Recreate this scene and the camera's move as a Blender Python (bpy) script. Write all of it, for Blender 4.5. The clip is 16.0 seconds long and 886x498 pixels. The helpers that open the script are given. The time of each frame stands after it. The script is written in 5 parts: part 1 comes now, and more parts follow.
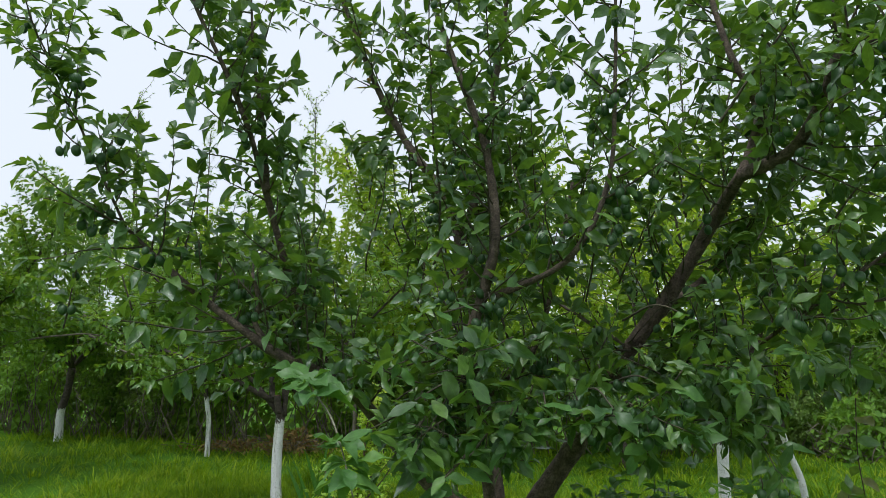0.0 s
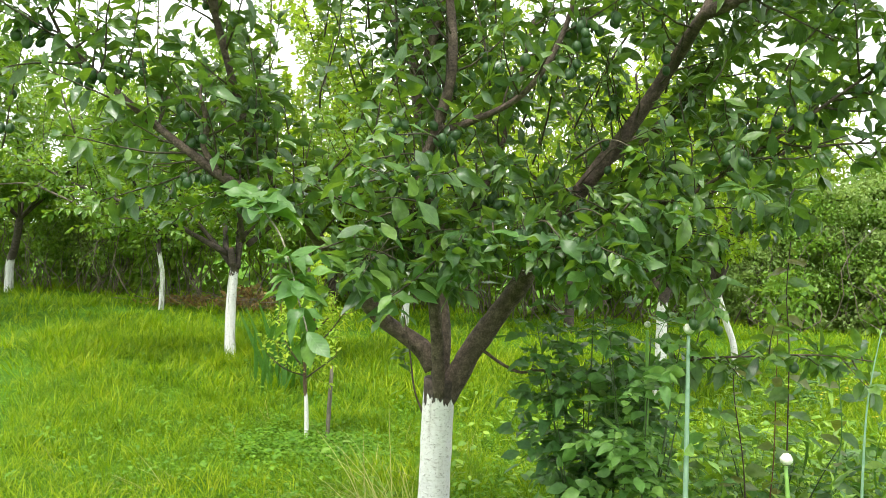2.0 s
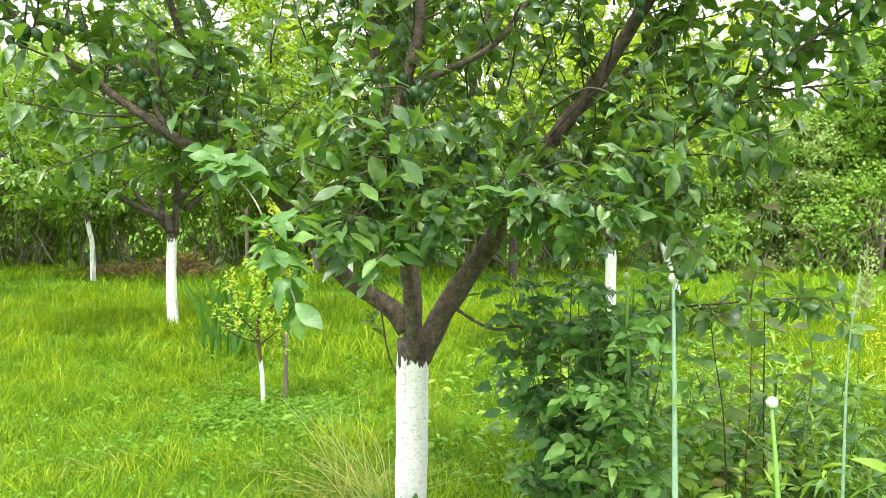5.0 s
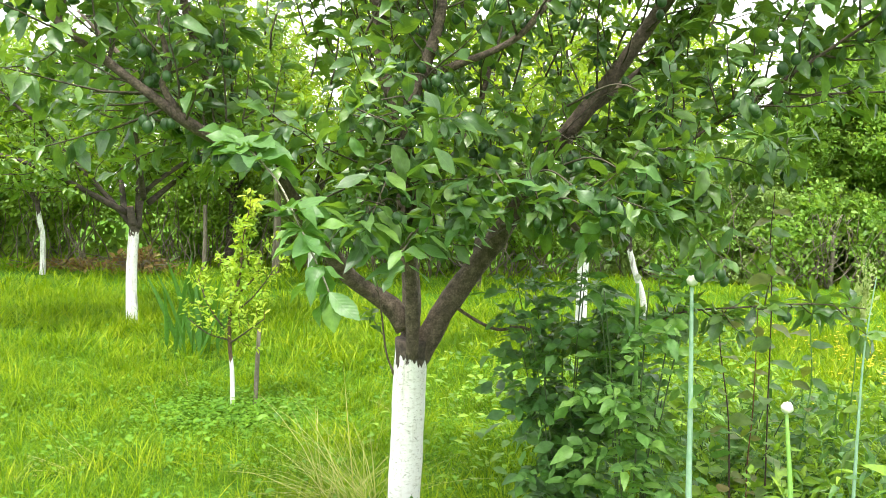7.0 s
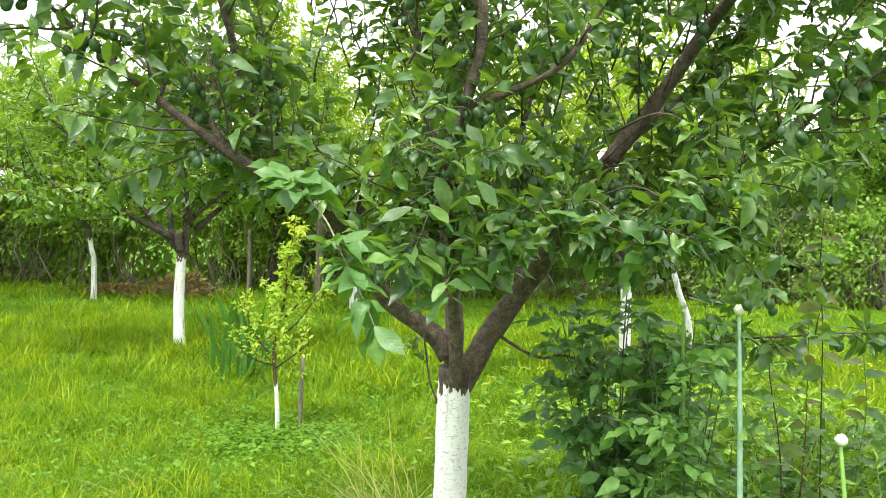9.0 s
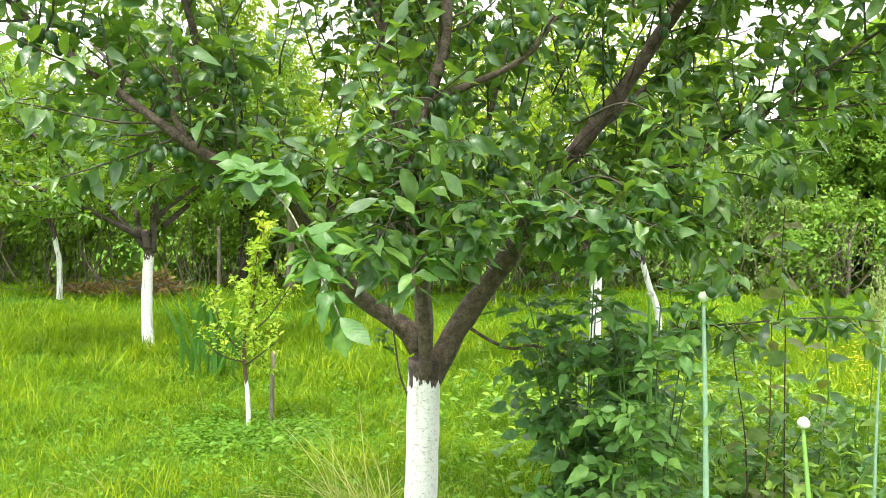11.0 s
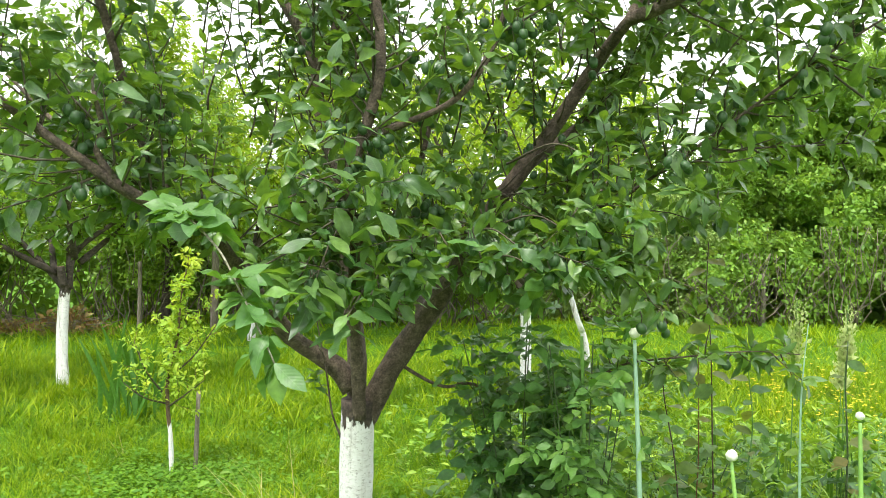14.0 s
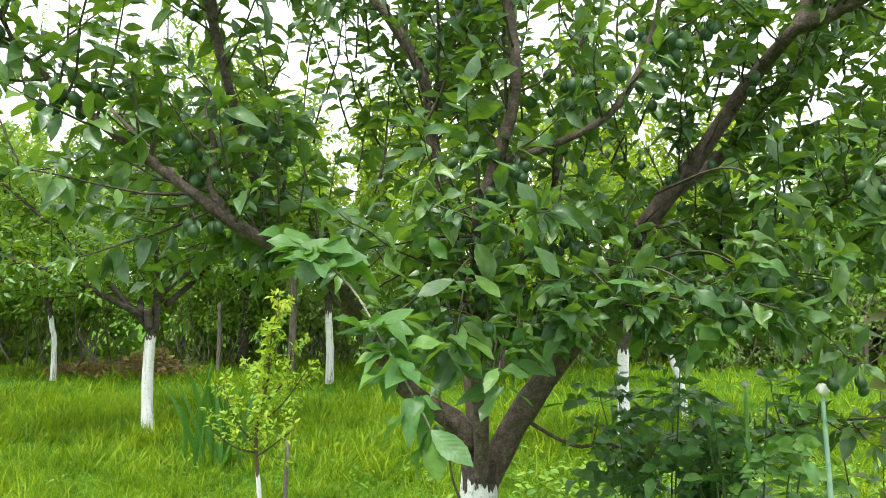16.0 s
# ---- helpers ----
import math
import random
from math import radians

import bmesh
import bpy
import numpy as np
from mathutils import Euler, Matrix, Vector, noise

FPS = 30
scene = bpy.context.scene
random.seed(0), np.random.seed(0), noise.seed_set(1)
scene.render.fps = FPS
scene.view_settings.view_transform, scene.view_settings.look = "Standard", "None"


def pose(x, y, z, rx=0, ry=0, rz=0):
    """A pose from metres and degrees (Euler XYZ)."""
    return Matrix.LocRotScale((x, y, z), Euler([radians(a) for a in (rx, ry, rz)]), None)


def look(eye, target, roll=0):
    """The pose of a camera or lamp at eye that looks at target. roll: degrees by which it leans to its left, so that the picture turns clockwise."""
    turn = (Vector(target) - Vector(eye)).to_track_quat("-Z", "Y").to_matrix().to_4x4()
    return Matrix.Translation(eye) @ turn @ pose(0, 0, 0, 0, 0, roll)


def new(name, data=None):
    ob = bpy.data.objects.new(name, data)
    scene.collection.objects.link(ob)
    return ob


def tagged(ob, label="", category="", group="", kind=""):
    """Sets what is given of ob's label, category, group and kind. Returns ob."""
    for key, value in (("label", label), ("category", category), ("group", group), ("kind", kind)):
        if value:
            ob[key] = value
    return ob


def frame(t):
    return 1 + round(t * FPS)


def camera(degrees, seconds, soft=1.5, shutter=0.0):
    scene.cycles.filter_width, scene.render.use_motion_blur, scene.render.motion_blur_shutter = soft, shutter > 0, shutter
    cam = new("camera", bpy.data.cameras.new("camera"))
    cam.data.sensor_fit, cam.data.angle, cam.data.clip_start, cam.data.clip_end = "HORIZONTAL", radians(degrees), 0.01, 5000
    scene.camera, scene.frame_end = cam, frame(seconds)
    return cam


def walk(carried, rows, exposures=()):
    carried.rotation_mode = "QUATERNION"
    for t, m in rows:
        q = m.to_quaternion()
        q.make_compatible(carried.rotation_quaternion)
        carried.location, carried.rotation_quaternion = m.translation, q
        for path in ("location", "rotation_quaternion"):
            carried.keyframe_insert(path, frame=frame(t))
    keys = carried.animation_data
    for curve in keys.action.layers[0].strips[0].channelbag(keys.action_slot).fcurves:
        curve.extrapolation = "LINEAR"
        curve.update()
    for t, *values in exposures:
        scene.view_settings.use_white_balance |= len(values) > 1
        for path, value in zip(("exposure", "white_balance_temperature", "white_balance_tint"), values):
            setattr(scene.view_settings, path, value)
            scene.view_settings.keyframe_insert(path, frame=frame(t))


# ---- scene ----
cam = camera(60.1, 16.0, 0.75)
PATH = [
    (0, (0.784, -2.994, 1.497), (0.156, -1.119, 1.797), 0.4),
    (0.5, (0.79, -2.962, 1.472), (0.219, -1.051, 1.62), 0.8),
    (1, (0.794, -2.943, 1.443), (0.268, -1.014, 1.504), 1.2),
    (1.5, (0.792, -2.931, 1.425), (0.277, -0.999, 1.428), 1.8),
    (2, (0.798, -2.971, 1.365), (0.276, -1.041, 1.336), 2.3),
    (2.5, (0.805, -2.979, 1.347), (0.273, -1.053, 1.253), 2.2),
    (3, (0.838, -2.972, 1.349), (0.335, -1.04, 1.223), 1.9),
    (3.5, (0.84, -2.976, 1.359), (0.367, -1.038, 1.215), 1.6),
    (4, (0.806, -2.962, 1.373), (0.345, -1.023, 1.214), 1.0),
    (4.2, (0.78, -2.955, 1.382), (0.331, -1.013, 1.221), 0.5),
    (6.3, (0.454, -2.854, 1.341), (0.252, -0.867, 1.228), 1.8),
    (6.5, (0.445, -2.864, 1.338), (0.246, -0.878, 1.221), 1.9),
    (7, (0.44, -2.874, 1.331), (0.213, -0.891, 1.205), 2.0),
    (7.5, (0.437, -2.895, 1.336), (0.152, -0.918, 1.218), 2.4),
    (8, (0.435, -2.908, 1.344), (0.11, -0.937, 1.235), 2.3),
    (8.5, (0.44, -2.909, 1.352), (0.094, -0.941, 1.259), 1.7),
    (9, (0.434, -2.886, 1.36), (0.1, -0.915, 1.285), 1.4),
    (11.5, (0.452, -2.881, 1.347), (0.212, -0.897, 1.26), 0.7),
    (12, (0.452, -2.878, 1.35), (0.243, -0.89, 1.283), 0.5),
    (12.5, (0.473, -2.871, 1.388), (0.318, -0.877, 1.36), -0.1),
    (13, (0.456, -2.858, 1.364), (0.36, -0.86, 1.337), -0.0),
    (13.5, (0.435, -2.866, 1.365), (0.365, -0.867, 1.344), 0.2),
    (14, (0.43, -2.873, 1.37), (0.352, -0.874, 1.369), 0.5),
    (14.5, (0.43, -2.873, 1.377), (0.274, -0.88, 1.436), 0.4),
    (15, (0.393, -2.873, 1.398), (0.201, -0.885, 1.501), 1.2),
    (15.5, (0.31, -2.828, 1.373), (0.09, -0.841, 1.45), 2.0),
    (16, (0.206, -2.612, 1.369), (-0.045, -0.63, 1.475), 0.3),
]
EXPOSURES = [(0, -1.22, 5850, 10), (0.5, -0.7, 6100, 10), (1, -0.13, 6400, 10), (1.5, 0.1, 6500, 10), (2, 0.1, 6500, 10), (2.6, 0.26, 6500, 10), (3.2, 0.48, 6500, 10), (6.5, 0.54, 6500, 10), (8, 0.53, 6500, 10),
             (9, 0.35, 6500, 10), (11.5, 0.5, 6500, 10), (12, 0.46, 6500, 10), (12.5, 0.33, 6500, 10), (13, 0.2, 6500, 10), (14, 0.23, 6450, 10), (15, 0.06, 6300, 10), (16, -0.02, 6200, 10)]
walk(cam, [(t, look(eye, target, roll)) for t, eye, target, roll in PATH], EXPOSURES)

# ---- light: a bright overcast summer sky ----
world = bpy.data.worlds.new("overcast_sky")
scene.world = world
world.use_nodes = True
wn, wl = world.node_tree.nodes, world.node_tree.links
sky = wn.new("ShaderNodeTexSky")
sky.sky_type, sky.sun_disc = "NISHITA", False
sky.sun_elevation, sky.sun_rotation = radians(69), radians(-148)
sky.air_density, sky.dust_density, sky.ozone_density = 1.0, 4.0, 1.0
cloud = wn.new("ShaderNodeMixRGB")
cloud.inputs["Fac"].default_value = 0.88
cloud.inputs["Color2"].default_value = (15.3, 15.5, 15.8, 1)
wl.new(sky.outputs[0], cloud.inputs["Color1"])
wl.new(cloud.outputs[0], wn["Background"].inputs["Color"])
wn["Background"].inputs["Strength"].default_value = 0.15
sun = new("sun", bpy.data.lights.new("sun", "SUN"))
sun.data.energy, sun.data.angle, sun.data.color = 4.7, radians(13), (1.0, 0.96, 0.88)
sun.matrix_world = look((-1.6, -2.6, 8), (0, 0, 0))


# ---- materials ----
def nodes_of(name):
    m = bpy.data.materials.new(name)
    m.use_nodes = True
    return m, m.node_tree.nodes, m.node_tree.links, m.node_tree.nodes["Principled BSDF"]


def ramp(n, stops):
    r = n.new("ShaderNodeValToRGB")
    while len(r.color_ramp.elements) < len(stops):
        r.color_ramp.elements.new(0.5)
    for e, (p, c) in zip(r.color_ramp.elements, stops):
        e.position, e.color = p, (*c, 1)
    return r


def leaf_material(name, colours, glow, gloss=0.46, share=0.35, single=False, spec=0.42, patch=0.0, veins=0.0):
    """Leaf: satin upper skin, light through the blade, colour by leaf and in blotches; veins: their strength in colour and relief."""
    m, n, l, b = nodes_of(name)
    geo = n.new("ShaderNodeNewGeometry")
    src = n.new("ShaderNodeObjectInfo") if single else geo
    k = len(colours)
    pick = ramp(n, [(i / max(1, k - 1), c) for i, c in enumerate(colours)])
    l.new(src.outputs["Random" if single else "Random Per Island"], pick.inputs["Fac"])
    blot = n.new("ShaderNodeTexNoise")
    blot.inputs["Scale"].default_value, blot.inputs["Detail"].default_value = 55, 5
    l.new(geo.outputs["Position"], blot.inputs["Vector"])
    shade = n.new("ShaderNodeMixRGB")
    shade.blend_type = "MULTIPLY"
    shade.inputs["Fac"].default_value = 0.6
    br = ramp(n, [(0.32, (0.5, 0.55, 0.5)), (0.68, (1.12, 1.12, 1.08))])
    l.new(blot.outputs["Fac"], br.inputs["Fac"])
    l.new(pick.outputs[0], shade.inputs["Color1"])
    l.new(br.outputs[0], shade.inputs["Color2"])
    skin, relief = shade.outputs[0], blot.outputs["Fac"]
    if patch:
        # growth varies over the meadow in patches
        wide = n.new("ShaderNodeTexNoise")
        wide.inputs["Scale"].default_value, wide.inputs["Detail"].default_value = 1.9, 4
        l.new(geo.outputs["Position"], wide.inputs["Vector"])
        wr = ramp(n, [(0.34, (0.45, 0.58, 0.6)), (0.5, (0.9, 0.95, 0.95)), (0.64, (1.3, 1.12, 1.0))])
        l.new(wide.outputs["Fac"], wr.inputs["Fac"])
        over = n.new("ShaderNodeMixRGB")
        over.blend_type = "MULTIPLY"
        over.inputs["Fac"].default_value = patch
        l.new(skin, over.inputs["Color1"])
        l.new(wr.outputs[0], over.inputs["Color2"])
        skin = over.outputs[0]
    if veins:
        # midrib and slanting side veins, in the blade's own map
        uv = n.new("ShaderNodeUVMap")
        sep = n.new("ShaderNodeSeparateXYZ")
        l.new(uv.outputs[0], sep.inputs[0])
        ax = n.new("ShaderNodeMath")
        ax.operation = "ABSOLUTE"
        l.new(sep.outputs["X"], ax.inputs[0])
        rib = n.new("ShaderNodeMapRange")
        rib.inputs["From Max"].default_value, rib.inputs["To Min"].default_value, rib.inputs["To Max"].default_value = 0.016, 0.55 * veins, 0
        l.new(ax.outputs[0], rib.inputs["Value"])
        slope = n.new("ShaderNodeMath")
        slope.operation = "MULTIPLY_ADD"
        slope.inputs[1].default_value = -0.9
        l.new(ax.outputs[0], slope.inputs[0])
        l.new(sep.outputs["Y"], slope.inputs[2])
        wave = n.new("ShaderNodeMath")
        wave.operation = "MULTIPLY"
        wave.inputs[1].default_value = 58
        l.new(slope.outputs[0], wave.inputs[0])
        sine = n.new("ShaderNodeMath")
        sine.operation = "SINE"
        l.new(wave.outputs[0], sine.inputs[0])
        side = n.new("ShaderNodeMapRange")
        side.inputs["From Min"].default_value, side.inputs["To Max"].default_value = 0.7, 0.1 * veins
        l.new(sine.outputs[0], side.inputs["Value"])
        both = n.new("ShaderNodeMath")
        both.operation = "MAXIMUM"
        l.new(rib.outputs[0], both.inputs[0])
        l.new(side.outputs[0], both.inputs[1])
        vein = n.new("ShaderNodeMixRGB")
        vein.inputs["Color2"].default_value = (0.15, 0.27, 0.09, 1)
        l.new(both.outputs[0], vein.inputs["Fac"])
        l.new(skin, vein.inputs["Color1"])
        skin = vein.outputs[0]
        pucker = n.new("ShaderNodeMath")
        pucker.operation = "MULTIPLY_ADD"
        pucker.inputs[1].default_value = -0.07
        l.new(sine.outputs[0], pucker.inputs[0])
        l.new(blot.outputs["Fac"], pucker.inputs[2])
        relief = pucker.outputs[0]
    l.new(skin, b.inputs["Base Color"])
    rough = n.new("ShaderNodeMapRange")
    rough.inputs["To Min"].default_value, rough.inputs["To Max"].default_value = gloss - 0.1, gloss + 0.14
    l.new(blot.outputs["Fac"], rough.inputs["Value"])
    l.new(rough.outputs[0], b.inputs["Roughness"])
    b.inputs["Specular IOR Level"].default_value = spec
    bump = n.new("ShaderNodeBump")
    bump.inputs["Strength"].default_value, bump.inputs["Distance"].default_value = (0.5, 0.0025) if veins else (0.3, 0.004)
    l.new(relief, bump.inputs["Height"])
    l.new(bump.outputs[0], b.inputs["Normal"])
    tr = n.new("ShaderNodeBsdfTranslucent")
    tint = n.new("ShaderNodeMixRGB")
    tint.blend_type = "MULTIPLY"
    tint.inputs["Fac"].default_value = 0.6
    tint.inputs["Color1"].default_value = (*glow, 1)
    l.new(br.outputs[0], tint.inputs["Color2"])
    l.new(tint.outputs[0], tr.inputs["Color"])
    mix = n.new("ShaderNodeMixShader")
    mix.inputs[0].default_value = share
    l.new(b.outputs[0], mix.inputs[1])
    l.new(tr.outputs[0], mix.inputs[2])
    l.new(mix.outputs[0], n["Material Output"].inputs["Surface"])
    return m


def bark_material(name, dark, light, scale=1.0, rough=0.9, white_to=None, band=1.8, streak=0.0):
    """Bark with bands and cracks; white_to: height to which lime wash covers it, with a ragged, peeling edge."""
    m, n, l, b = nodes_of(name)
    co = n.new("ShaderNodeTexCoord")
    mp = n.new("ShaderNodeMapping")
    mp.inputs["Scale"].default_value = (22 * scale, 22 * scale, 22 * scale * band)
    l.new(co.outputs["Object"], mp.inputs["Vector"])
    a = n.new("ShaderNodeTexNoise")
    a.inputs["Scale"].default_value, a.inputs["Detail"].default_value = 1.0, 8
    l.new(mp.outputs[0], a.inputs["Vector"])
    c = n.new("ShaderNodeTexNoise")
    c.inputs["Scale"].default_value, c.inputs["Detail"].default_value = 90 * scale, 6
    l.new(co.outputs["Object"], c.inputs["Vector"])
    add = n.new("ShaderNodeMath")
    add.operation = "MULTIPLY_ADD"
    add.inputs[1].default_value = 0.55
    l.new(a.outputs["Fac"], add.inputs[0])
    sc = n.new("ShaderNodeMath")
    sc.operation = "MULTIPLY"
    sc.inputs[1].default_value = 0.45
    l.new(c.outputs["Fac"], sc.inputs[0])
    l.new(sc.outputs[0], add.inputs[2])
    col = ramp(n, [(0.36, dark), (0.5, tuple(0.65 * p + 0.35 * q for p, q in zip(dark, light))), (0.66, light)])
    l.new(add.outputs[0], col.inputs["Fac"])
    last = col.outputs[0]
    if white_to is not None:
        sep = n.new("ShaderNodeSeparateXYZ")
        l.new(co.outputs["Object"], sep.inputs[0])
        rag = n.new("ShaderNodeTexNoise")
        rag.inputs["Scale"].default_value, rag.inputs["Detail"].default_value = 42, 6
        mp2 = n.new("ShaderNodeMapping")
        mp2.inputs["Scale"].default_value = (1, 1, 0.28)
        l.new(co.outputs["Object"], mp2.inputs["Vector"])
        l.new(mp2.outputs[0], rag.inputs["Vector"])
        e = n.new("ShaderNodeMath")
        e.operation = "MULTIPLY_ADD"
        e.inputs[1].default_value = 0.3
        l.new(rag.outputs["Fac"], e.inputs[0])
        l.new(sep.outputs["Z"], e.inputs[2])
        edge = n.new("ShaderNodeMapRange")
        edge.inputs["From Min"].default_value, edge.inputs["From Max"].default_value = white_to + 0.14, white_to + 0.152
        edge.inputs["To Min"].default_value, edge.inputs["To Max"].default_value = 1, 0
        l.new(e.outputs[0], edge.inputs["Value"])
        # cracks and flakes run round the stem
        mp3 = n.new("ShaderNodeMapping")
        mp3.inputs["Scale"].default_value = (16, 16, 70)
        l.new(co.outputs["Object"], mp3.inputs["Vector"])
        fl = n.new("ShaderNodeTexNoise")
        fl.inputs["Scale"].default_value, fl.inputs["Detail"].default_value = 1.6, 6
        l.new(mp3.outputs[0], fl.inputs["Vector"])
        cr = ramp(n, [(0.22, (0.25, 0.22, 0.18)), (0.3, (0.68, 0.66, 0.63)), (0.40, (0.83, 0.82, 0.80)), (0.6, (0.87, 0.865, 0.85))])
        l.new(fl.outputs["Fac"], cr.inputs["Fac"])
        mp4 = n.new("ShaderNodeMapping")
        mp4.inputs["Scale"].default_value = (34, 34, 3.5)
        l.new(co.outputs["Object"], mp4.inputs["Vector"])
        vs = n.new("ShaderNodeTexNoise")
        vs.inputs["Scale"].default_value, vs.inputs["Detail"].default_value = 1.0, 5
        l.new(mp4.outputs[0], vs.inputs["Vector"])
        vr = ramp(n, [(0.27 + streak, (0.35, 0.32, 0.28)), (0.33 + streak, (0.85, 0.84, 0.82)), (0.46 + streak, (1, 1, 1))])
        l.new(vs.outputs["Fac"], vr.inputs["Fac"])
        wm = n.new("ShaderNodeMixRGB")
        wm.blend_type = "MULTIPLY"
        wm.inputs["Fac"].default_value = 0.8
        l.new(cr.outputs[0], wm.inputs["Color1"])
        l.new(vr.outputs[0], wm.inputs["Color2"])
        vo = n.new("ShaderNodeTexVoronoi")
        vo.feature = "DISTANCE_TO_EDGE"
        vo.inputs["Scale"].default_value = 1.0
        mp5 = n.new("ShaderNodeMapping")
        mp5.inputs["Scale"].default_value = (26, 26, 125)
        wob = n.new("ShaderNodeMixRGB")
        wob.inputs["Fac"].default_value = 0.06
        l.new(co.outputs["Object"], wob.inputs["Color1"])
        l.new(rag.outputs["Color"], wob.inputs["Color2"])
        l.new(wob.outputs[0], mp5.inputs["Vector"])
        l.new(mp5.outputs[0], vo.inputs["Vector"])
        crack = ramp(n, [(0.0, (0.2, 0.17, 0.14)), (0.045, (0.72, 0.7, 0.67)), (0.1, (1, 1, 1))])
        l.new(vo.outputs["Distance"], crack.inputs["Fac"])
        part_of = ramp(n, [(0.48, (0, 0, 0)), (0.62, (0.8, 0.8, 0.8))])
        l.new(c.outputs["Fac"], part_of.inputs["Fac"])
        wc = n.new("ShaderNodeMixRGB")
        wc.blend_type = "MULTIPLY"
        l.new(part_of.outputs[0], wc.inputs["Fac"])
        l.new(wm.outputs[0], wc.inputs["Color1"])
        l.new(crack.outputs[0], wc.inputs["Color2"])
        w = n.new("ShaderNodeMixRGB")
        l.new(edge.outputs[0], w.inputs["Fac"])
        l.new(last, w.inputs["Color1"])
        l.new(wc.outputs[0], w.inputs["Color2"])
        last = w.outputs[0]
    l.new(last, b.inputs["Base Color"])
    b.inputs["Roughness"].default_value = rough
    bump = n.new("ShaderNodeBump")
    bump.inputs["Strength"].default_value, bump.inputs["Distance"].default_value = 0.9, 0.009
    l.new(add.outputs[0], bump.inputs["Height"])
    l.new(bump.outputs[0], b.inputs["Normal"])
    return m


def plain_material(name, c1, c2, scale=30, rough=0.7, sub=0.0):
    m, n, l, b = nodes_of(name)
    co = n.new("ShaderNodeTexCoord")
    a = n.new("ShaderNodeTexNoise")
    a.inputs["Scale"].default_value, a.inputs["Detail"].default_value = scale, 5
    l.new(co.outputs["Object"], a.inputs["Vector"])
    r = ramp(n, [(0.3, c1), (0.7, c2)])
    l.new(a.outputs["Fac"], r.inputs["Fac"])
    l.new(r.outputs[0], b.inputs["Base Color"])
    b.inputs["Roughness"].default_value = rough
    bump = n.new("ShaderNodeBump")
    bump.inputs["Strength"].default_value, bump.inputs["Distance"].default_value = 0.4, 0.004
    l.new(a.outputs["Fac"], bump.inputs["Height"])
    l.new(bump.outputs[0], b.inputs["Normal"])
    return m


PLUM_GREENS = [(0.024, 0.064, 0.022), (0.060, 0.138, 0.036), (0.150, 0.262, 0.048), (0.038, 0.095, 0.030), (0.090, 0.182, 0.045)]
mat_plum_leaf = leaf_material("plum_leaf", PLUM_GREENS, (0.36, 0.62, 0.035), 0.36, 0.2, spec=0.58, veins=0.7)
mat_plum_leaf_single = leaf_material("plum_leaf_single", PLUM_GREENS, (0.335, 0.58, 0.04), 0.42, 0.24, True, 0.5, veins=0.9)
mat_shoot_leaf = leaf_material("young_shoot_leaf", [(0.060, 0.150, 0.040), (0.105, 0.225, 0.048), (0.070, 0.170, 0.040), (0.15, 0.28, 0.052)], (0.25, 0.5, 0.035), 0.44, 0.24, True, 0.42, veins=0.9)
mat_tip_leaf = leaf_material("yellowing_leaf", [(0.25, 0.24, 0.03), (0.32, 0.18, 0.03), (0.195, 0.26, 0.03)], (0.6, 0.5, 0.06))
mat_orchard_leaf = leaf_material("orchard_leaf", [(0.10, 0.19, 0.026), (0.18, 0.31, 0.03), (0.31, 0.44, 0.04), (0.13, 0.25, 0.035)], (0.567, 0.74, 0.03), 0.38, 0.42)
mat_fruit_leaf = leaf_material("fruit_tree_leaf", [(0.060, 0.140, 0.025), (0.11, 0.225, 0.032), (0.20, 0.33, 0.042), (0.075, 0.17, 0.028)], (0.42, 0.64, 0.028), 0.36, 0.30)
mat_hedge_leaf = leaf_material("hedge_leaf", [(0.07, 0.155, 0.025), (0.16, 0.29, 0.04), (0.30, 0.44, 0.06), (0.11, 0.23, 0.035)], (0.42, 0.64, 0.05), 0.42, 0.38)
mat_grey_leaf = leaf_material("grey_green_leaf", [(0.23, 0.35, 0.10), (0.36, 0.46, 0.17), (0.15, 0.26, 0.06), (0.29, 0.42, 0.09)], (0.5, 0.66, 0.12), 0.45, 0.36)
mat_vine_leaf = leaf_material("vine_leaf", [(0.13, 0.27, 0.035), (0.24, 0.42, 0.05), (0.08, 0.18, 0.03)], (0.46, 0.66, 0.06), 0.5, 0.38)
mat_rose_leaf = leaf_material("rose_leaf", [(0.034, 0.094, 0.026), (0.074, 0.175, 0.038), (0.12, 0.25, 0.048), (0.052, 0.135, 0.034)], (0.20, 0.44, 0.035), 0.42, 0.2, spec=0.5)
mat_rose_leaf_single = leaf_material("rose_leaf_single", [(0.042, 0.118, 0.032), (0.072, 0.185, 0.038), (0.11, 0.25, 0.042), (0.05, 0.135, 0.032)], (0.18, 0.4, 0.035), 0.46, 0.2, True, 0.4, veins=0.6)
mat_young_rose = leaf_material("young_rose_leaf", [(0.075, 0.19, 0.045), (0.125, 0.27, 0.055), (0.20, 0.37, 0.070), (0.09, 0.21, 0.045)], (0.26, 0.5, 0.04), 0.42, 0.22, spec=0.45)
mat_young_rose_single = leaf_material("young_rose_leaf_single", [(0.085, 0.205, 0.05), (0.14, 0.29, 0.06), (0.22, 0.39, 0.075), (0.10, 0.23, 0.05)], (0.28, 0.55, 0.045), 0.46, 0.24, True, 0.4, veins=0.6)
mat_weed_leaf = leaf_material("weed_leaf", [(0.075, 0.17, 0.024), (0.15, 0.29, 0.034), (0.32, 0.48, 0.05), (0.045, 0.115, 0.022)], (0.42, 0.66, 0.03), 0.42, 0.28, spec=0.36)
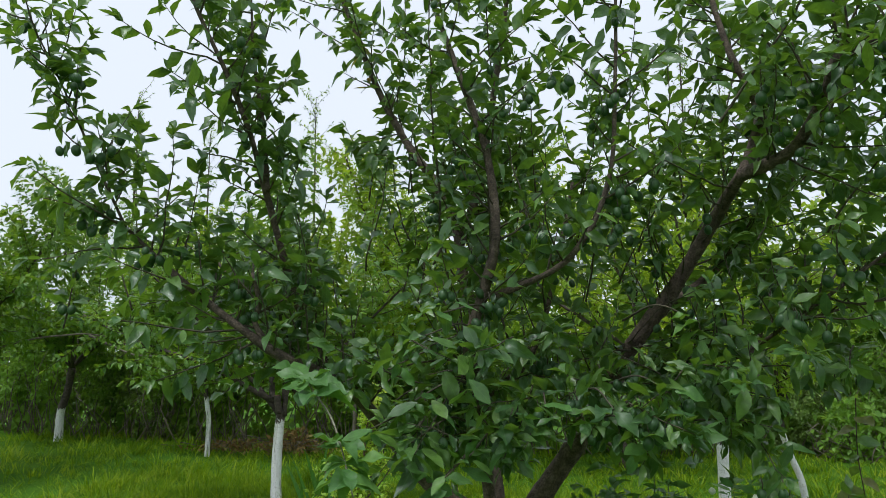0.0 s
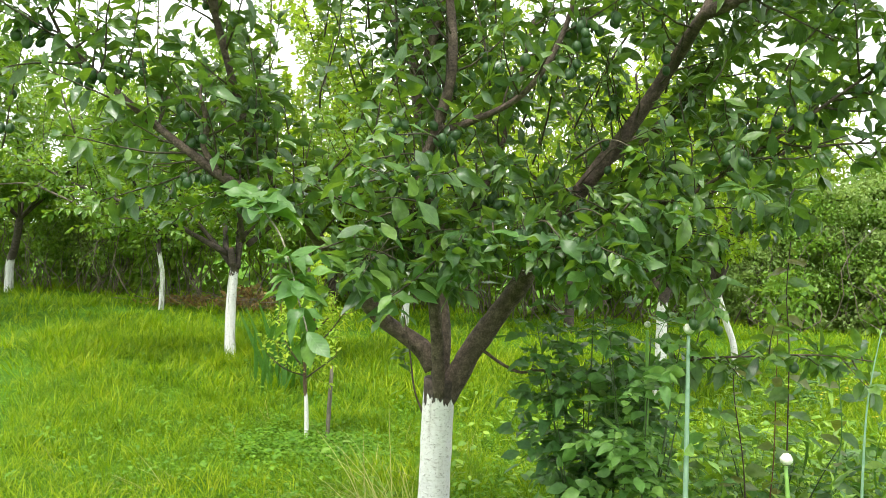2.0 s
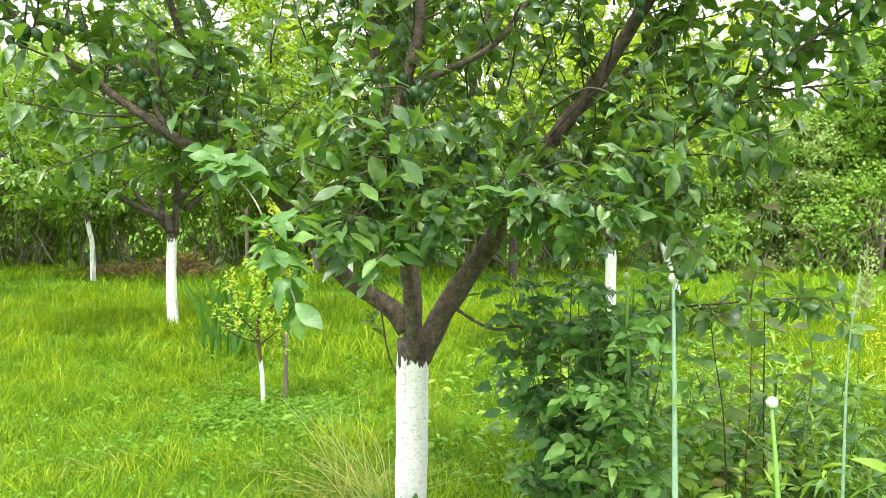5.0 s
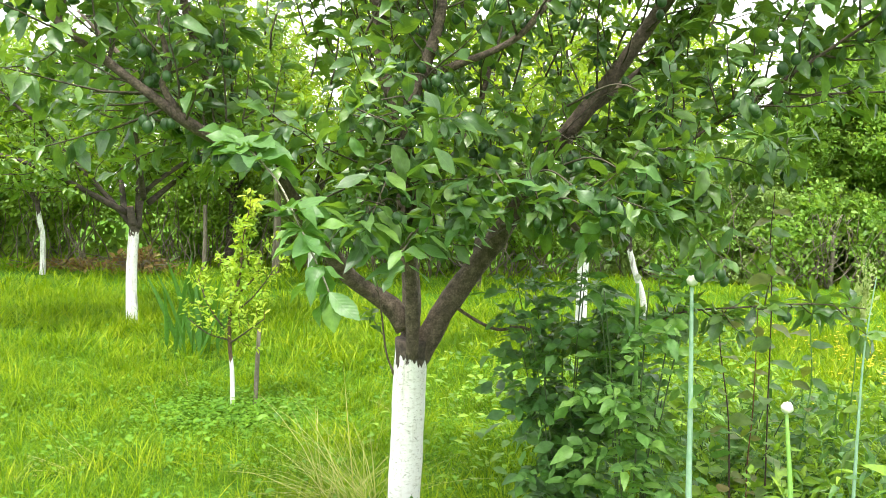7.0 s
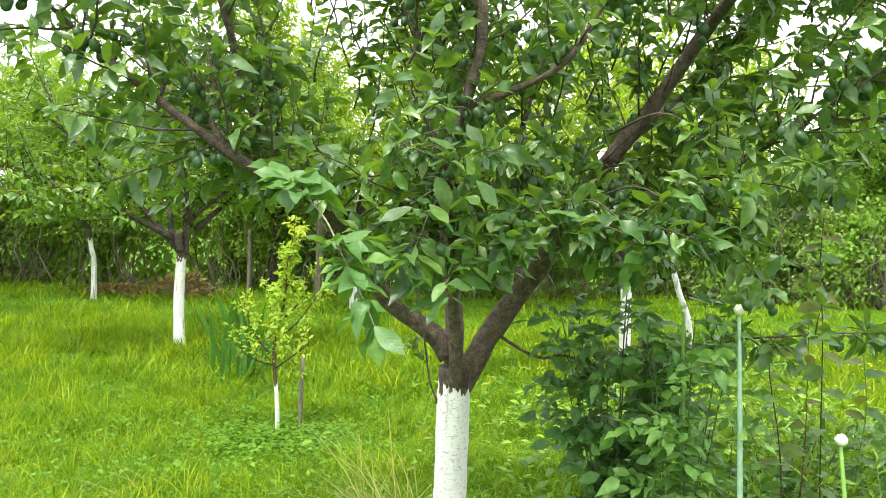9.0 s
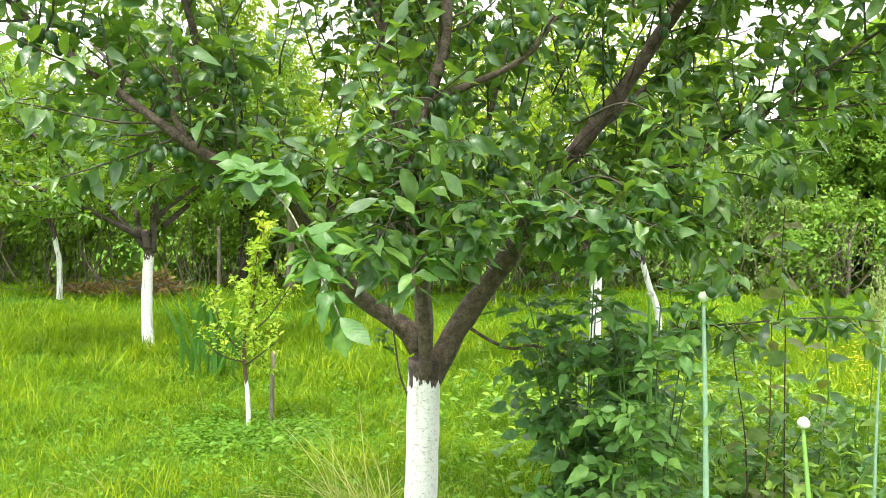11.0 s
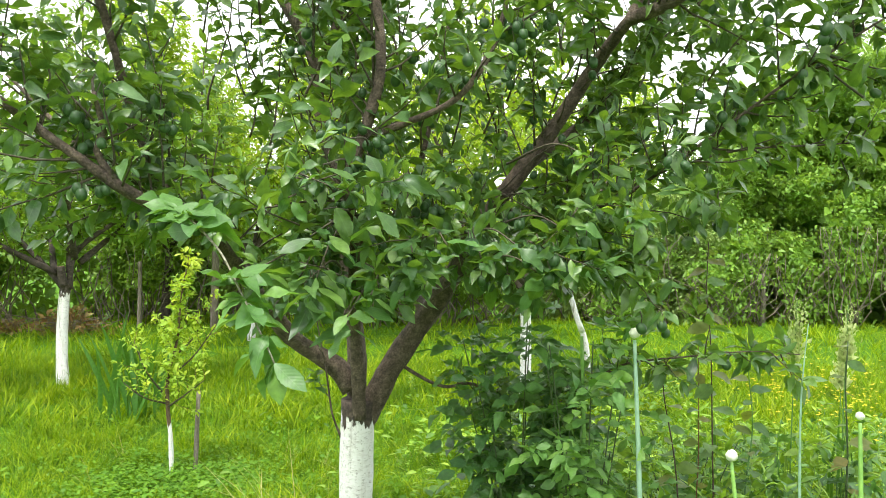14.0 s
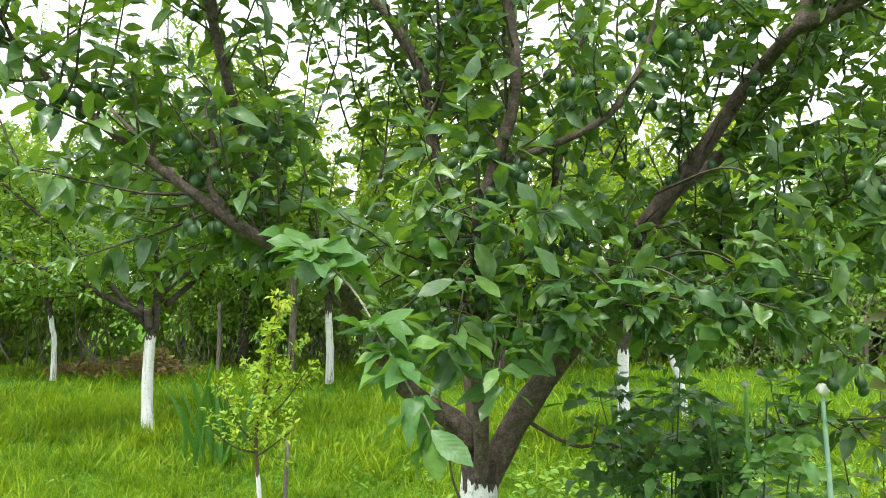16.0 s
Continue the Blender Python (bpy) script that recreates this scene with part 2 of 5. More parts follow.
mat_sapling_leaf = leaf_material("sapling_leaf", [(0.20, 0.38, 0.035), (0.36, 0.54, 0.045), (0.14, 0.30, 0.035), (0.5, 0.6, 0.055)], (0.66, 0.8, 0.055), 0.5, 0.4)
mat_iris_leaf = leaf_material("iris_leaf", [(0.035, 0.12, 0.014), (0.065, 0.19, 0.02)], (0.26, 0.5, 0.03), 0.42, 0.22, spec=0.35)
mat_grass = leaf_material("grass_blade", [(0.032, 0.082, 0.004), (0.105, 0.215, 0.006), (0.345, 0.43, 0.02), (0.058, 0.135, 0.005)], (0.42, 0.66, 0.012), 0.5, 0.28, spec=0.1, patch=0.9)
mat_clover = leaf_material("clover_leaf", [(0.07, 0.18, 0.02), (0.12, 0.26, 0.022), (0.16, 0.31, 0.025)], (0.38, 0.62, 0.03), 0.5, 0.3, spec=0.2)
mat_dry_grass = leaf_material("dry_grass", [(0.42, 0.4, 0.12), (0.55, 0.5, 0.2), (0.36, 0.42, 0.09)], (0.6, 0.6, 0.15), 0.6, 0.3)
mat_dead_leaf = leaf_material("dead_leaf", [(0.24, 0.12, 0.045), (0.36, 0.22, 0.07), (0.14, 0.08, 0.04), (0.38, 0.32, 0.10)], (0.4, 0.26, 0.08), 0.7, 0.2)
mat_yellow_petal = leaf_material("yellow_petal", [(0.75, 0.6, 0.03), (0.8, 0.66, 0.05)], (0.8, 0.65, 0.05), 0.6, 0.3)
mat_plum_bark = bark_material("plum_bark", (0.040, 0.029, 0.021), (0.195, 0.147, 0.110), 1.7, band=0.9)
mat_twig = bark_material("twig_bark", (0.045, 0.04, 0.022), (0.13, 0.11, 0.07), 3)
mat_pale_twig = bark_material("pale_twig", (0.14, 0.13, 0.08), (0.4, 0.38, 0.3), 3)
mat_far_bark = bark_material("old_bark", (0.03, 0.024, 0.02), (0.13, 0.10, 0.08), 0.8)
mat_dry_wood = bark_material("weathered_wood", (0.12, 0.10, 0.08), (0.36, 0.31, 0.25), 2, band=0.2)
mat_red_stem = plain_material("red_stem", (0.10, 0.035, 0.02), (0.20, 0.09, 0.04), 60)
mat_green_stem = plain_material("green_stem", (0.07, 0.17, 0.04), (0.14, 0.28, 0.06), 60)
mat_allium_stem = plain_material("allium_stem", (0.17, 0.31, 0.20), (0.28, 0.42, 0.29), 40, 0.5)
mat_bud = plain_material("flower_bud", (0.62, 0.66, 0.5), (0.85, 0.85, 0.76), 80)
mat_fruit = plain_material("green_plum", (0.018, 0.055, 0.014), (0.048, 0.112, 0.028), 40, 0.5)
mat_wire = plain_material("dry_stick", (0.10, 0.08, 0.06), (0.22, 0.18, 0.13), 25)


def ground_material():
    m, n, l, b = nodes_of("meadow_soil")
    co = n.new("ShaderNodeTexCoord")
    a = n.new("ShaderNodeTexNoise")
    a.inputs["Scale"].default_value, a.inputs["Detail"].default_value = 1.3, 8
    l.new(co.outputs["Object"], a.inputs["Vector"])
    f = n.new("ShaderNodeTexNoise")
    f.inputs["Scale"].default_value, f.inputs["Detail"].default_value = 60, 6
    l.new(co.outputs["Object"], f.inputs["Vector"])
    r1 = ramp(n, [(0.3, (0.07, 0.16, 0.015)), (0.55, (0.10, 0.23, 0.02)), (0.75, (0.15, 0.28, 0.03))])
    r2 = ramp(n, [(0.3, (0.35, 0.35, 0.3)), (0.7, (1.15, 1.15, 1.0))])
    l.new(a.outputs["Fac"], r1.inputs["Fac"])
    l.new(f.outputs["Fac"], r2.inputs["Fac"])
    mx = n.new("ShaderNodeMixRGB")
    mx.blend_type = "MULTIPLY"
    mx.inputs["Fac"].default_value = 0.9
    l.new(r1.outputs[0], mx.inputs["Color1"])
    l.new(r2.outputs[0], mx.inputs["Color2"])
    l.new(mx.outputs[0], b.inputs["Base Color"])
    b.inputs["Roughness"].default_value, b.inputs["Specular IOR Level"].default_value = 0.95, 0.05
    bump = n.new("ShaderNodeBump")
    bump.inputs["Strength"].default_value, bump.inputs["Distance"].default_value = 1.0, 0.03
    l.new(f.outputs["Fac"], bump.inputs["Height"])
    l.new(bump.outputs[0], b.inputs["Normal"])
    return m


mat_ground = ground_material()


# ---- mesh helpers ----
def ground_z(x, y):
    """Height of the meadow, with a shallow dip round the sapling."""
    x, y = np.asarray(x, float), np.asarray(y, float)
    return (-0.05 - 0.12 * np.exp(-((x + 1.5) ** 2 + (y - 2.1) ** 2) / 2.2) + 0.012 * np.sin(1.7 * x + 0.6) * np.cos(1.3 * y)
            + 0.01 * np.sin(0.6 * y + 0.4 * x))


def gz(x, y):
    return float(ground_z(x, y))


def tri_mesh(name, v, f, smooth=True, uv=None):
    """A mesh from arrays of corners and triangles; uv: each corner's place on its blade."""
    me = bpy.data.meshes.new(name)
    v, f = np.asarray(v, np.float32), np.asarray(f, np.int32)
    me.vertices.add(len(v))
    me.vertices.foreach_set("co", v.ravel())
    me.loops.add(f.size)
    me.loops.foreach_set("vertex_index", f.ravel())
    me.polygons.add(len(f))
    me.polygons.foreach_set("loop_start", np.arange(0, f.size, 3, dtype=np.int32))
    me.polygons.foreach_set("use_smooth", np.full(len(f), smooth))
    me.update(calc_edges=True)
    if uv is not None:
        me.uv_layers.new(name="blade").data.foreach_set("uv", np.asarray(uv, np.float32)[f.ravel()].ravel())
    return me


def thing(name, base, label, category, group=""):
    ob = new(name)
    ob.empty_display_size = 0.1
    ob.location = base
    return tagged(ob, label, category, group)


def part(name, data, material, parent, label="", kind="", m=None):
    """Links a mesh, given in world places, as one part under its thing."""
    if isinstance(data, bmesh.types.BMesh):
        me = bpy.data.meshes.new(name)
        data.to_mesh(me)
        data.free()
        data = me
    if not data.materials:
        data.materials.append(material)
    ob = new(name, data)
    ob.parent = parent
    if parent.type == "EMPTY":
        ob.matrix_parent_inverse = Matrix.Translation(-parent.location)
    else:
        ob.matrix_parent_inverse = (Matrix.Translation(parent.parent.location) @ parent.matrix_parent_inverse @ parent.matrix_basis).inverted()
    if m is not None:
        ob.matrix_basis = m
    return tagged(ob, label, kind=kind)


def smooth_line(points, step=0.04):
    """Catmull-Rom through the points."""
    p = [Vector(q) for q in points]
    p = [p[0] * 2 - p[1], *p, p[-1] * 2 - p[-2]]
    out = []
    for i in range(1, len(p) - 2):
        k = max(2, int((p[i + 1] - p[i]).length / step))
        for j in range(k):
            t = j / k
            a, b, c, d = p[i - 1], p[i], p[i + 1], p[i + 2]
            out.append(0.5 * ((2 * b) + (c - a) * t + (2 * a - 5 * b + 4 * c - d) * t * t + (3 * b - a - 3 * c + d) * t ** 3))
    out.append(p[-2])
    return np.array([tuple(q) for q in out])


def tube_arrays(line, r0, r1, sides=8, knobbly=0.0, flare=0.0):
    """Corners and triangles of a tapered limb along a line; flare widens its start."""
    line = np.asarray(line, float)
    k = len(line)
    d = np.gradient(line, axis=0)
    d /= np.linalg.norm(d, axis=1)[:, None] + 1e-9
    ref = np.array([1.0, 0.2, 0.1]) if abs(d[0][2]) > 0.7 else np.array([0, 0, 1.0])
    v = []
    for i in range(k):
        u = np.cross(d[i], ref)
        u /= np.linalg.norm(u) + 1e-9
        w = np.cross(d[i], u)
        t = i / (k - 1)
        r = r0 + (r1 - r0) * t + flare * math.exp(-t * 9)
        a = np.arange(sides) * 2 * math.pi / sides
        rr = np.full(sides, r)
        if knobbly:
            for s in range(sides):
                q = line[i] + r * (u * math.cos(a[s]) + w * math.sin(a[s]))
                rr[s] *= 1 + knobbly * noise.noise(Vector(q) * 9) + 0.5 * knobbly * noise.noise(Vector(q) * 30)
        v.append(line[i] + rr[:, None] * (np.cos(a)[:, None] * u + np.sin(a)[:, None] * w))
    v = np.concatenate(v + [line[:1], line[-1:]])
    f = []
    for i in range(k - 1):
        for s in range(sides):
            a0, a1 = i * sides + s, i * sides + (s + 1) % sides
            f += [(a0, a0 + sides, a1), (a1, a0 + sides, a1 + sides)]
    for s in range(sides):
        f.append((k * sides, s, (s + 1) % sides))
        f.append((k * sides + 1, (k - 1) * sides + (s + 1) % sides, (k - 1) * sides + s))
    return v, np.array(f)


def joined(pieces):
    v, f, o = [], [], 0
    for pv, pf in pieces:
        v.append(pv)
        f.append(np.asarray(pf) + o)
        o += len(pv)
    return np.concatenate(v), np.concatenate(f)


def limb_mesh(name, points, r0, r1, sides=10, knobbly=0.12, step=0.03, flare=0.0):
    return tri_mesh(name, *tube_arrays(smooth_line(points, step), r0, r1, sides, knobbly, flare))


def leaf_template(width=0.5, stations=5, fold=0.25, curl=0.25, saw=0.0, waist=0.48, tail=0.0, wave=0.0, phase=0.0, bend=0.0):
    """A unit leaf along +y: folded at the midrib, curled down to its tip; saw: toothed edge, wave: undulating rim, bend: sideways sweep."""
    v, f = [(0, 0, 0)], []
    ts = np.linspace(0, 1, stations + 2)[1:-1]
    for i, t in enumerate(ts):
        s = (t / waist) if t < waist else (1 - t) / (1 - waist)
        w = width / 2 * math.sin(min(1, max(0, s)) * math.pi / 2) ** 0.86
        tooth = saw * (1 if i % 2 else -1)
        z, x = -curl * t * t, bend * t * t
        rise = fold * w
        a, b = (wave * w * math.sin(phase + k + t * 8.5) for k in (0, 2.3))
        v += [(x - w * (1 + tooth), t, z + rise + a), (x, t, z), (x + w * (1 - tooth), t, z + rise + b)]
    v.append((bend * (1 + tail), 1 + tail, -curl * (1 + tail) ** 2))
    last = len(v) - 1
    f += [(0, 2, 1), (0, 3, 2)]
    for i in range(stations - 1):
        a = 1 + 3 * i
        for s in (0, 1):
            f += [(a + s, a + s + 1, a + s + 4), (a + s, a + s + 4, a + s + 3)]
    a = 1 + 3 * (stations - 1)
    f += [(a, a + 1, last), (a + 1, a + 2, last)]
    return np.array(v, float), np.array(f)


LEAF = [leaf_template(0.47, 4, 0.3, c, 0.07, 0.56, 0.04, 0.22, p, b) for c, p, b in ((0.2, 0.3, 0.08), (0.38, 2.0, -0.06), (0.08, 3.6, 0.03), (0.3, 5.1, -0.1))]
LEAF_FINE = [leaf_template(0.48, 13, 0.28, c, 0.04, 0.56, 0.04, 0.2, p, b) for c, p, b in ((0.22, 0.4, 0.08), (0.4, 2.1, -0.06), (0.1, 3.7, 0.03), (0.3, 5.0, -0.1))]
LEAF_FAR = leaf_template(0.55, 1, 0.35, 0.3)
LEAF_MID = leaf_template(0.5, 2, 0.3, 0.28)
LEAF_ROUND = leaf_template(0.72, 4, 0.2, 0.15, 0, 0.5)


def blade_template(width, stations, curl):
    """A bent grass blade, a strip along +y."""
    v, f = [(0, 0, 0)], []
    for i in range(stations):
        t = (i + 1) / (stations + 1) if i else 0.2
        w = width / 2 * (1.0 - 0.55 * t)
        v += [(-w, t, -curl * t * t), (w, t, -curl * t * t)]
    v.append((0, 1, -curl))
    f.append((0, 2, 1))
    for i in range(stations - 1):
        a = 1 + 2 * i
        f += [(a, a + 1, a + 3), (a, a + 3, a + 2)]
    f.append((len(v) - 3, len(v) - 2, len(v) - 1))
    return np.array(v, float), np.array(f)


def frames_of(pos, way, up, size, widths=1.0):
    """Leaf frames: place, direction of the blade, its upper side and its length."""
    pos, way, up = (np.asarray(a, float) for a in (pos, way, up))
    y = way / (np.linalg.norm(way, axis=1)[:, None] + 1e-9)
    x = np.cross(y, up)
    x /= np.linalg.norm(x, axis=1)[:, None] + 1e-9
    z = np.cross(x, y)
    s = np.asarray(size, float).reshape(-1, 1, 1)
    rot = np.stack([x * np.reshape(widths, (-1, 1)), y, z], axis=2) * s
    return pos, rot


def scattered(template, pos, rot):
    tv, tf = template
    v = np.einsum("mij,nj->mni", rot, tv) + pos[:, None, :]
    f = tf[None] + (np.arange(len(pos)) * len(tv))[:, None, None]
    return v.reshape(-1, 3), f.reshape(-1, 3)


def leaf_mesh(name, templates, pos, rot):
    """Many leaves in one mesh, each after one of the templates in turn, with its blade's map."""
    if isinstance(templates, tuple):
        templates = [templates]
    pieces, uv = [], []
    for k, t in enumerate(templates):
        p, q = pos[k::len(templates)], rot[k::len(templates)]
        if len(p):
            pieces.append(scattered(t, p, q))
            uv.append(np.tile(t[0][:, :2], (len(p), 1)))
    return tri_mesh(name, *joined(pieces), uv=np.concatenate(uv))


def leaf_pieces(name, templates, material):
    """The meshes that single leaves share."""
    out = []
    for t in templates if isinstance(templates, list) else [templates]:
        me = tri_mesh(name, *t, uv=t[0][:, :2])
        me.materials.append(material)
        out.append(me)
    return out


def unit(a):
    a = np.asarray(a, float)
    return a / (np.linalg.norm(a, axis=-1, keepdims=True) + 1e-9)


# ---- ground ----
def build_ground():
    xs = np.concatenate([-np.geomspace(400, 16, 14), np.linspace(-15, 15, 91), np.geomspace(16, 400, 14)])
    ys = np.concatenate([-np.geomspace(400, 9, 14), np.linspace(-8, 16, 81), np.geomspace(17, 600, 16)])
    gx, gy = np.meshgrid(xs, ys)
    v = np.stack([gx, gy, ground_z(gx, gy)], axis=2).reshape(-1, 3)
    nx, ny = len(xs), len(ys)
    i = (np.arange(ny - 1)[:, None] * nx + np.arange(nx - 1)[None]).ravel()
    f = np.concatenate([np.stack([i, i + 1, i + nx + 1], 1), np.stack([i, i + nx + 1, i + nx], 1)])
    me = tri_mesh("ground", v, f)
    me.materials.append(mat_ground)
    tagged(new("ground", me), "uneven orchard meadow soil under lush green grass", "ground", kind="structure")


build_ground()


# ---- branches and leaves ----
class Crown:
    """Gathers twigs, leaves and fruit while a tree grows."""

    def __init__(self, seed):
        self.r = np.random.default_rng(seed)
        self.twigs, self.pos, self.way, self.up, self.size, self.fruit = [], [], [], [], [], []

    def leaf(self, p, d, size, droop=0.12):
        r = self.r
        d = unit(d) + np.array([0, 0, -droop]) + r.normal(0, 0.22, 3)
        self.pos.append(p)
        self.way.append(d)
        self.up.append(np.array([0, -0.10, 0.9]) + r.normal(0, 0.5, 3))
        self.size.append(size * r.uniform(0.5, 1.22))

    def twig(self, p, d, length, radius, size, gap=0.03, fruit=0.0, rise=0.3, spurs=0.25, sides=4, droop=0.12, keep=None, seg=0.06):
        """One leafy shoot, bending upwards, with leaves in turn round it and short spurs of several leaves."""
        r = self.r
        k = max(4, int(length / seg))
        line = [np.array(p, float)]
        d = unit(d)
        for i in range(k):
            d = unit(d + r.normal(0, 0.11, 3) + np.array([0, 0, rise / k]))
            q = line[-1] + d * length / k
            if keep is not None and not keep(q):
                break
            line.append(q)
        if len(line) < 3:
            return
        line = np.array(line)
        self.twigs.append(tube_arrays(line, radius, radius * 0.35, sides))
        n = max(3, int(length / gap))
        turn = r.uniform(0, 6.28)
        for j in range(n):
            t = (j + 0.6) / n * (len(line) - 1)
            i = min(int(t), len(line) - 2)
            q = line[i] + (line[i + 1] - line[i]) * (t - i)
            ax = unit(line[i + 1] - line[i])
            turn += 2.4
            side = unit(np.cross(ax, [0.3, 0.1, 1.0]))
            other = np.cross(ax, side)
            out = side * math.cos(turn) + other * math.sin(turn)
            if r.random() < spurs:
                for s in range(int(r.integers(3, 6))):
                    a = r.uniform(0, 6.28)
                    o = side * math.cos(a) + other * math.sin(a)
                    self.leaf(q + o * 0.01, o + ax * r.uniform(-0.1, 0.7), size * r.uniform(0.75, 1.1), droop)
                if r.random() < fruit:
                    for s in range(int(r.integers(2, 6))):
                        self.fruit.append(q + np.array([r.normal(0, 0.03), r.normal(0, 0.03), -0.03 - 0.05 * r.random()]))
            else:
                self.leaf(q, out + ax * 0.6, size, droop)
        for s in range(4):
            self.leaf(line[-1], d + r.normal(0, 0.5, 3), size * 0.8, droop * 0.5)

    def along(self, points, every, reach, radius, size, lean=(0, 0, 0.3), start=0.0, **kw):
        """Side shoots along a limb."""
        line = smooth_line(points, 0.03)
        seg = np.linalg.norm(np.diff(line, axis=0), axis=1)
        at, total = np.concatenate([[0], np.cumsum(seg)]), seg.sum()
        s = max(start * total, every * 0.5)
        while s < total:
            i = min(int(np.searchsorted(at, s)), len(line) - 1)
            ax = unit(line[i] - line[max(0, i - 1)])
            o = self.r.normal(0, 1, 3)
            o = unit(o - ax * np.dot(o, ax)) + np.array(lean) + ax * 0.35
            self.twig(line[i], o, self.r.uniform(*reach), radius, size, **kw)
            s += every * self.r.uniform(0.6, 1.5)

    def thin(self, points, lo, hi, clear=0.06):
        """Prunes the leaves that hang close before a limb, between two heights."""
        line = smooth_line(points, 0.02)
        line = line[(line[:, 2] > lo) & (line[:, 2] < hi)]
        mid = np.array(self.pos) + unit(np.array(self.way)) * np.array(self.size)[:, None] * 0.5
        keep = []
        for i, q in enumerate(mid):
            front = (line[:, 1] - q[1] > -0.03) & (line[:, 1] - q[1] < 0.75)
            near = np.hypot(line[:, 0] - q[0], line[:, 2] - q[2]) < clear
            if not np.any(front & near):
                keep.append(i)
        self.pos, self.way, self.up, self.size = ([old[i] for i in keep] for old in (self.pos, self.way, self.up, self.size))

    def arrays(self):
        pos, rot = frames_of(self.pos, self.way, self.up, self.size, self.r.uniform(0.72, 1.12, len(self.pos)))
        rot[:, :, 2] *= self.r.uniform(0.2, 2.3, (len(pos), 1))
        return pos, rot


def add_leaf_parts(crown, tree, template, fine, mat_many, mat_single, centre, count, label="", owners=None):
    """The leaves nearest the given place are pieces of their own, the rest one mesh."""
    pos, rot = crown.arrays()
    near = np.argsort(np.linalg.norm(pos - np.array(centre), axis=1))
    own, rest = near[:count], near[count:]
    if len(rest):
        part("foliage", leaf_mesh("foliage", template, pos[rest], rot[rest]), mat_many, tree, label, "stuff")
    if count:
        forms = leaf_pieces("leaf", fine, mat_single)
        for i in own:
            m = Matrix([[*rot[i][a], pos[i][a]] for a in range(3)] + [[0, 0, 0, 1]])
            part("leaf", forms[i % len(forms)], mat_single, owners[i] if owners else tree, m=m)


def plum_mesh(u=12, w=8):
    bm = bmesh.new()
    bmesh.ops.create_uvsphere(bm, u_segments=u, v_segments=w, radius=1)
    bmesh.ops.triangulate(bm, faces=bm.faces)
    for v in bm.verts:
        v.co.x *= 0.8
        v.co.y *= 0.8
        if v.co.x > 0.3:
            v.co.x -= 0.06 * max(0, 1 - abs(v.co.y) * 3)
        v.co *= 0.0185
    for f in bm.faces:
        f.smooth = True
    me = bpy.data.meshes.new("plum")
    bm.to_mesh(me)
    bm.free()
    me.materials.append(mat_fruit)
    return me


PLUM = plum_mesh()
PLUM_LOW = plum_mesh(8, 5)
STALK = tri_mesh("stalk", *tube_arrays(np.array([(0, 0, 0.018), (0.002, 0, 0.032), (-0.003, 0.002, 0.05)]), 0.0016, 0.0012, 4))


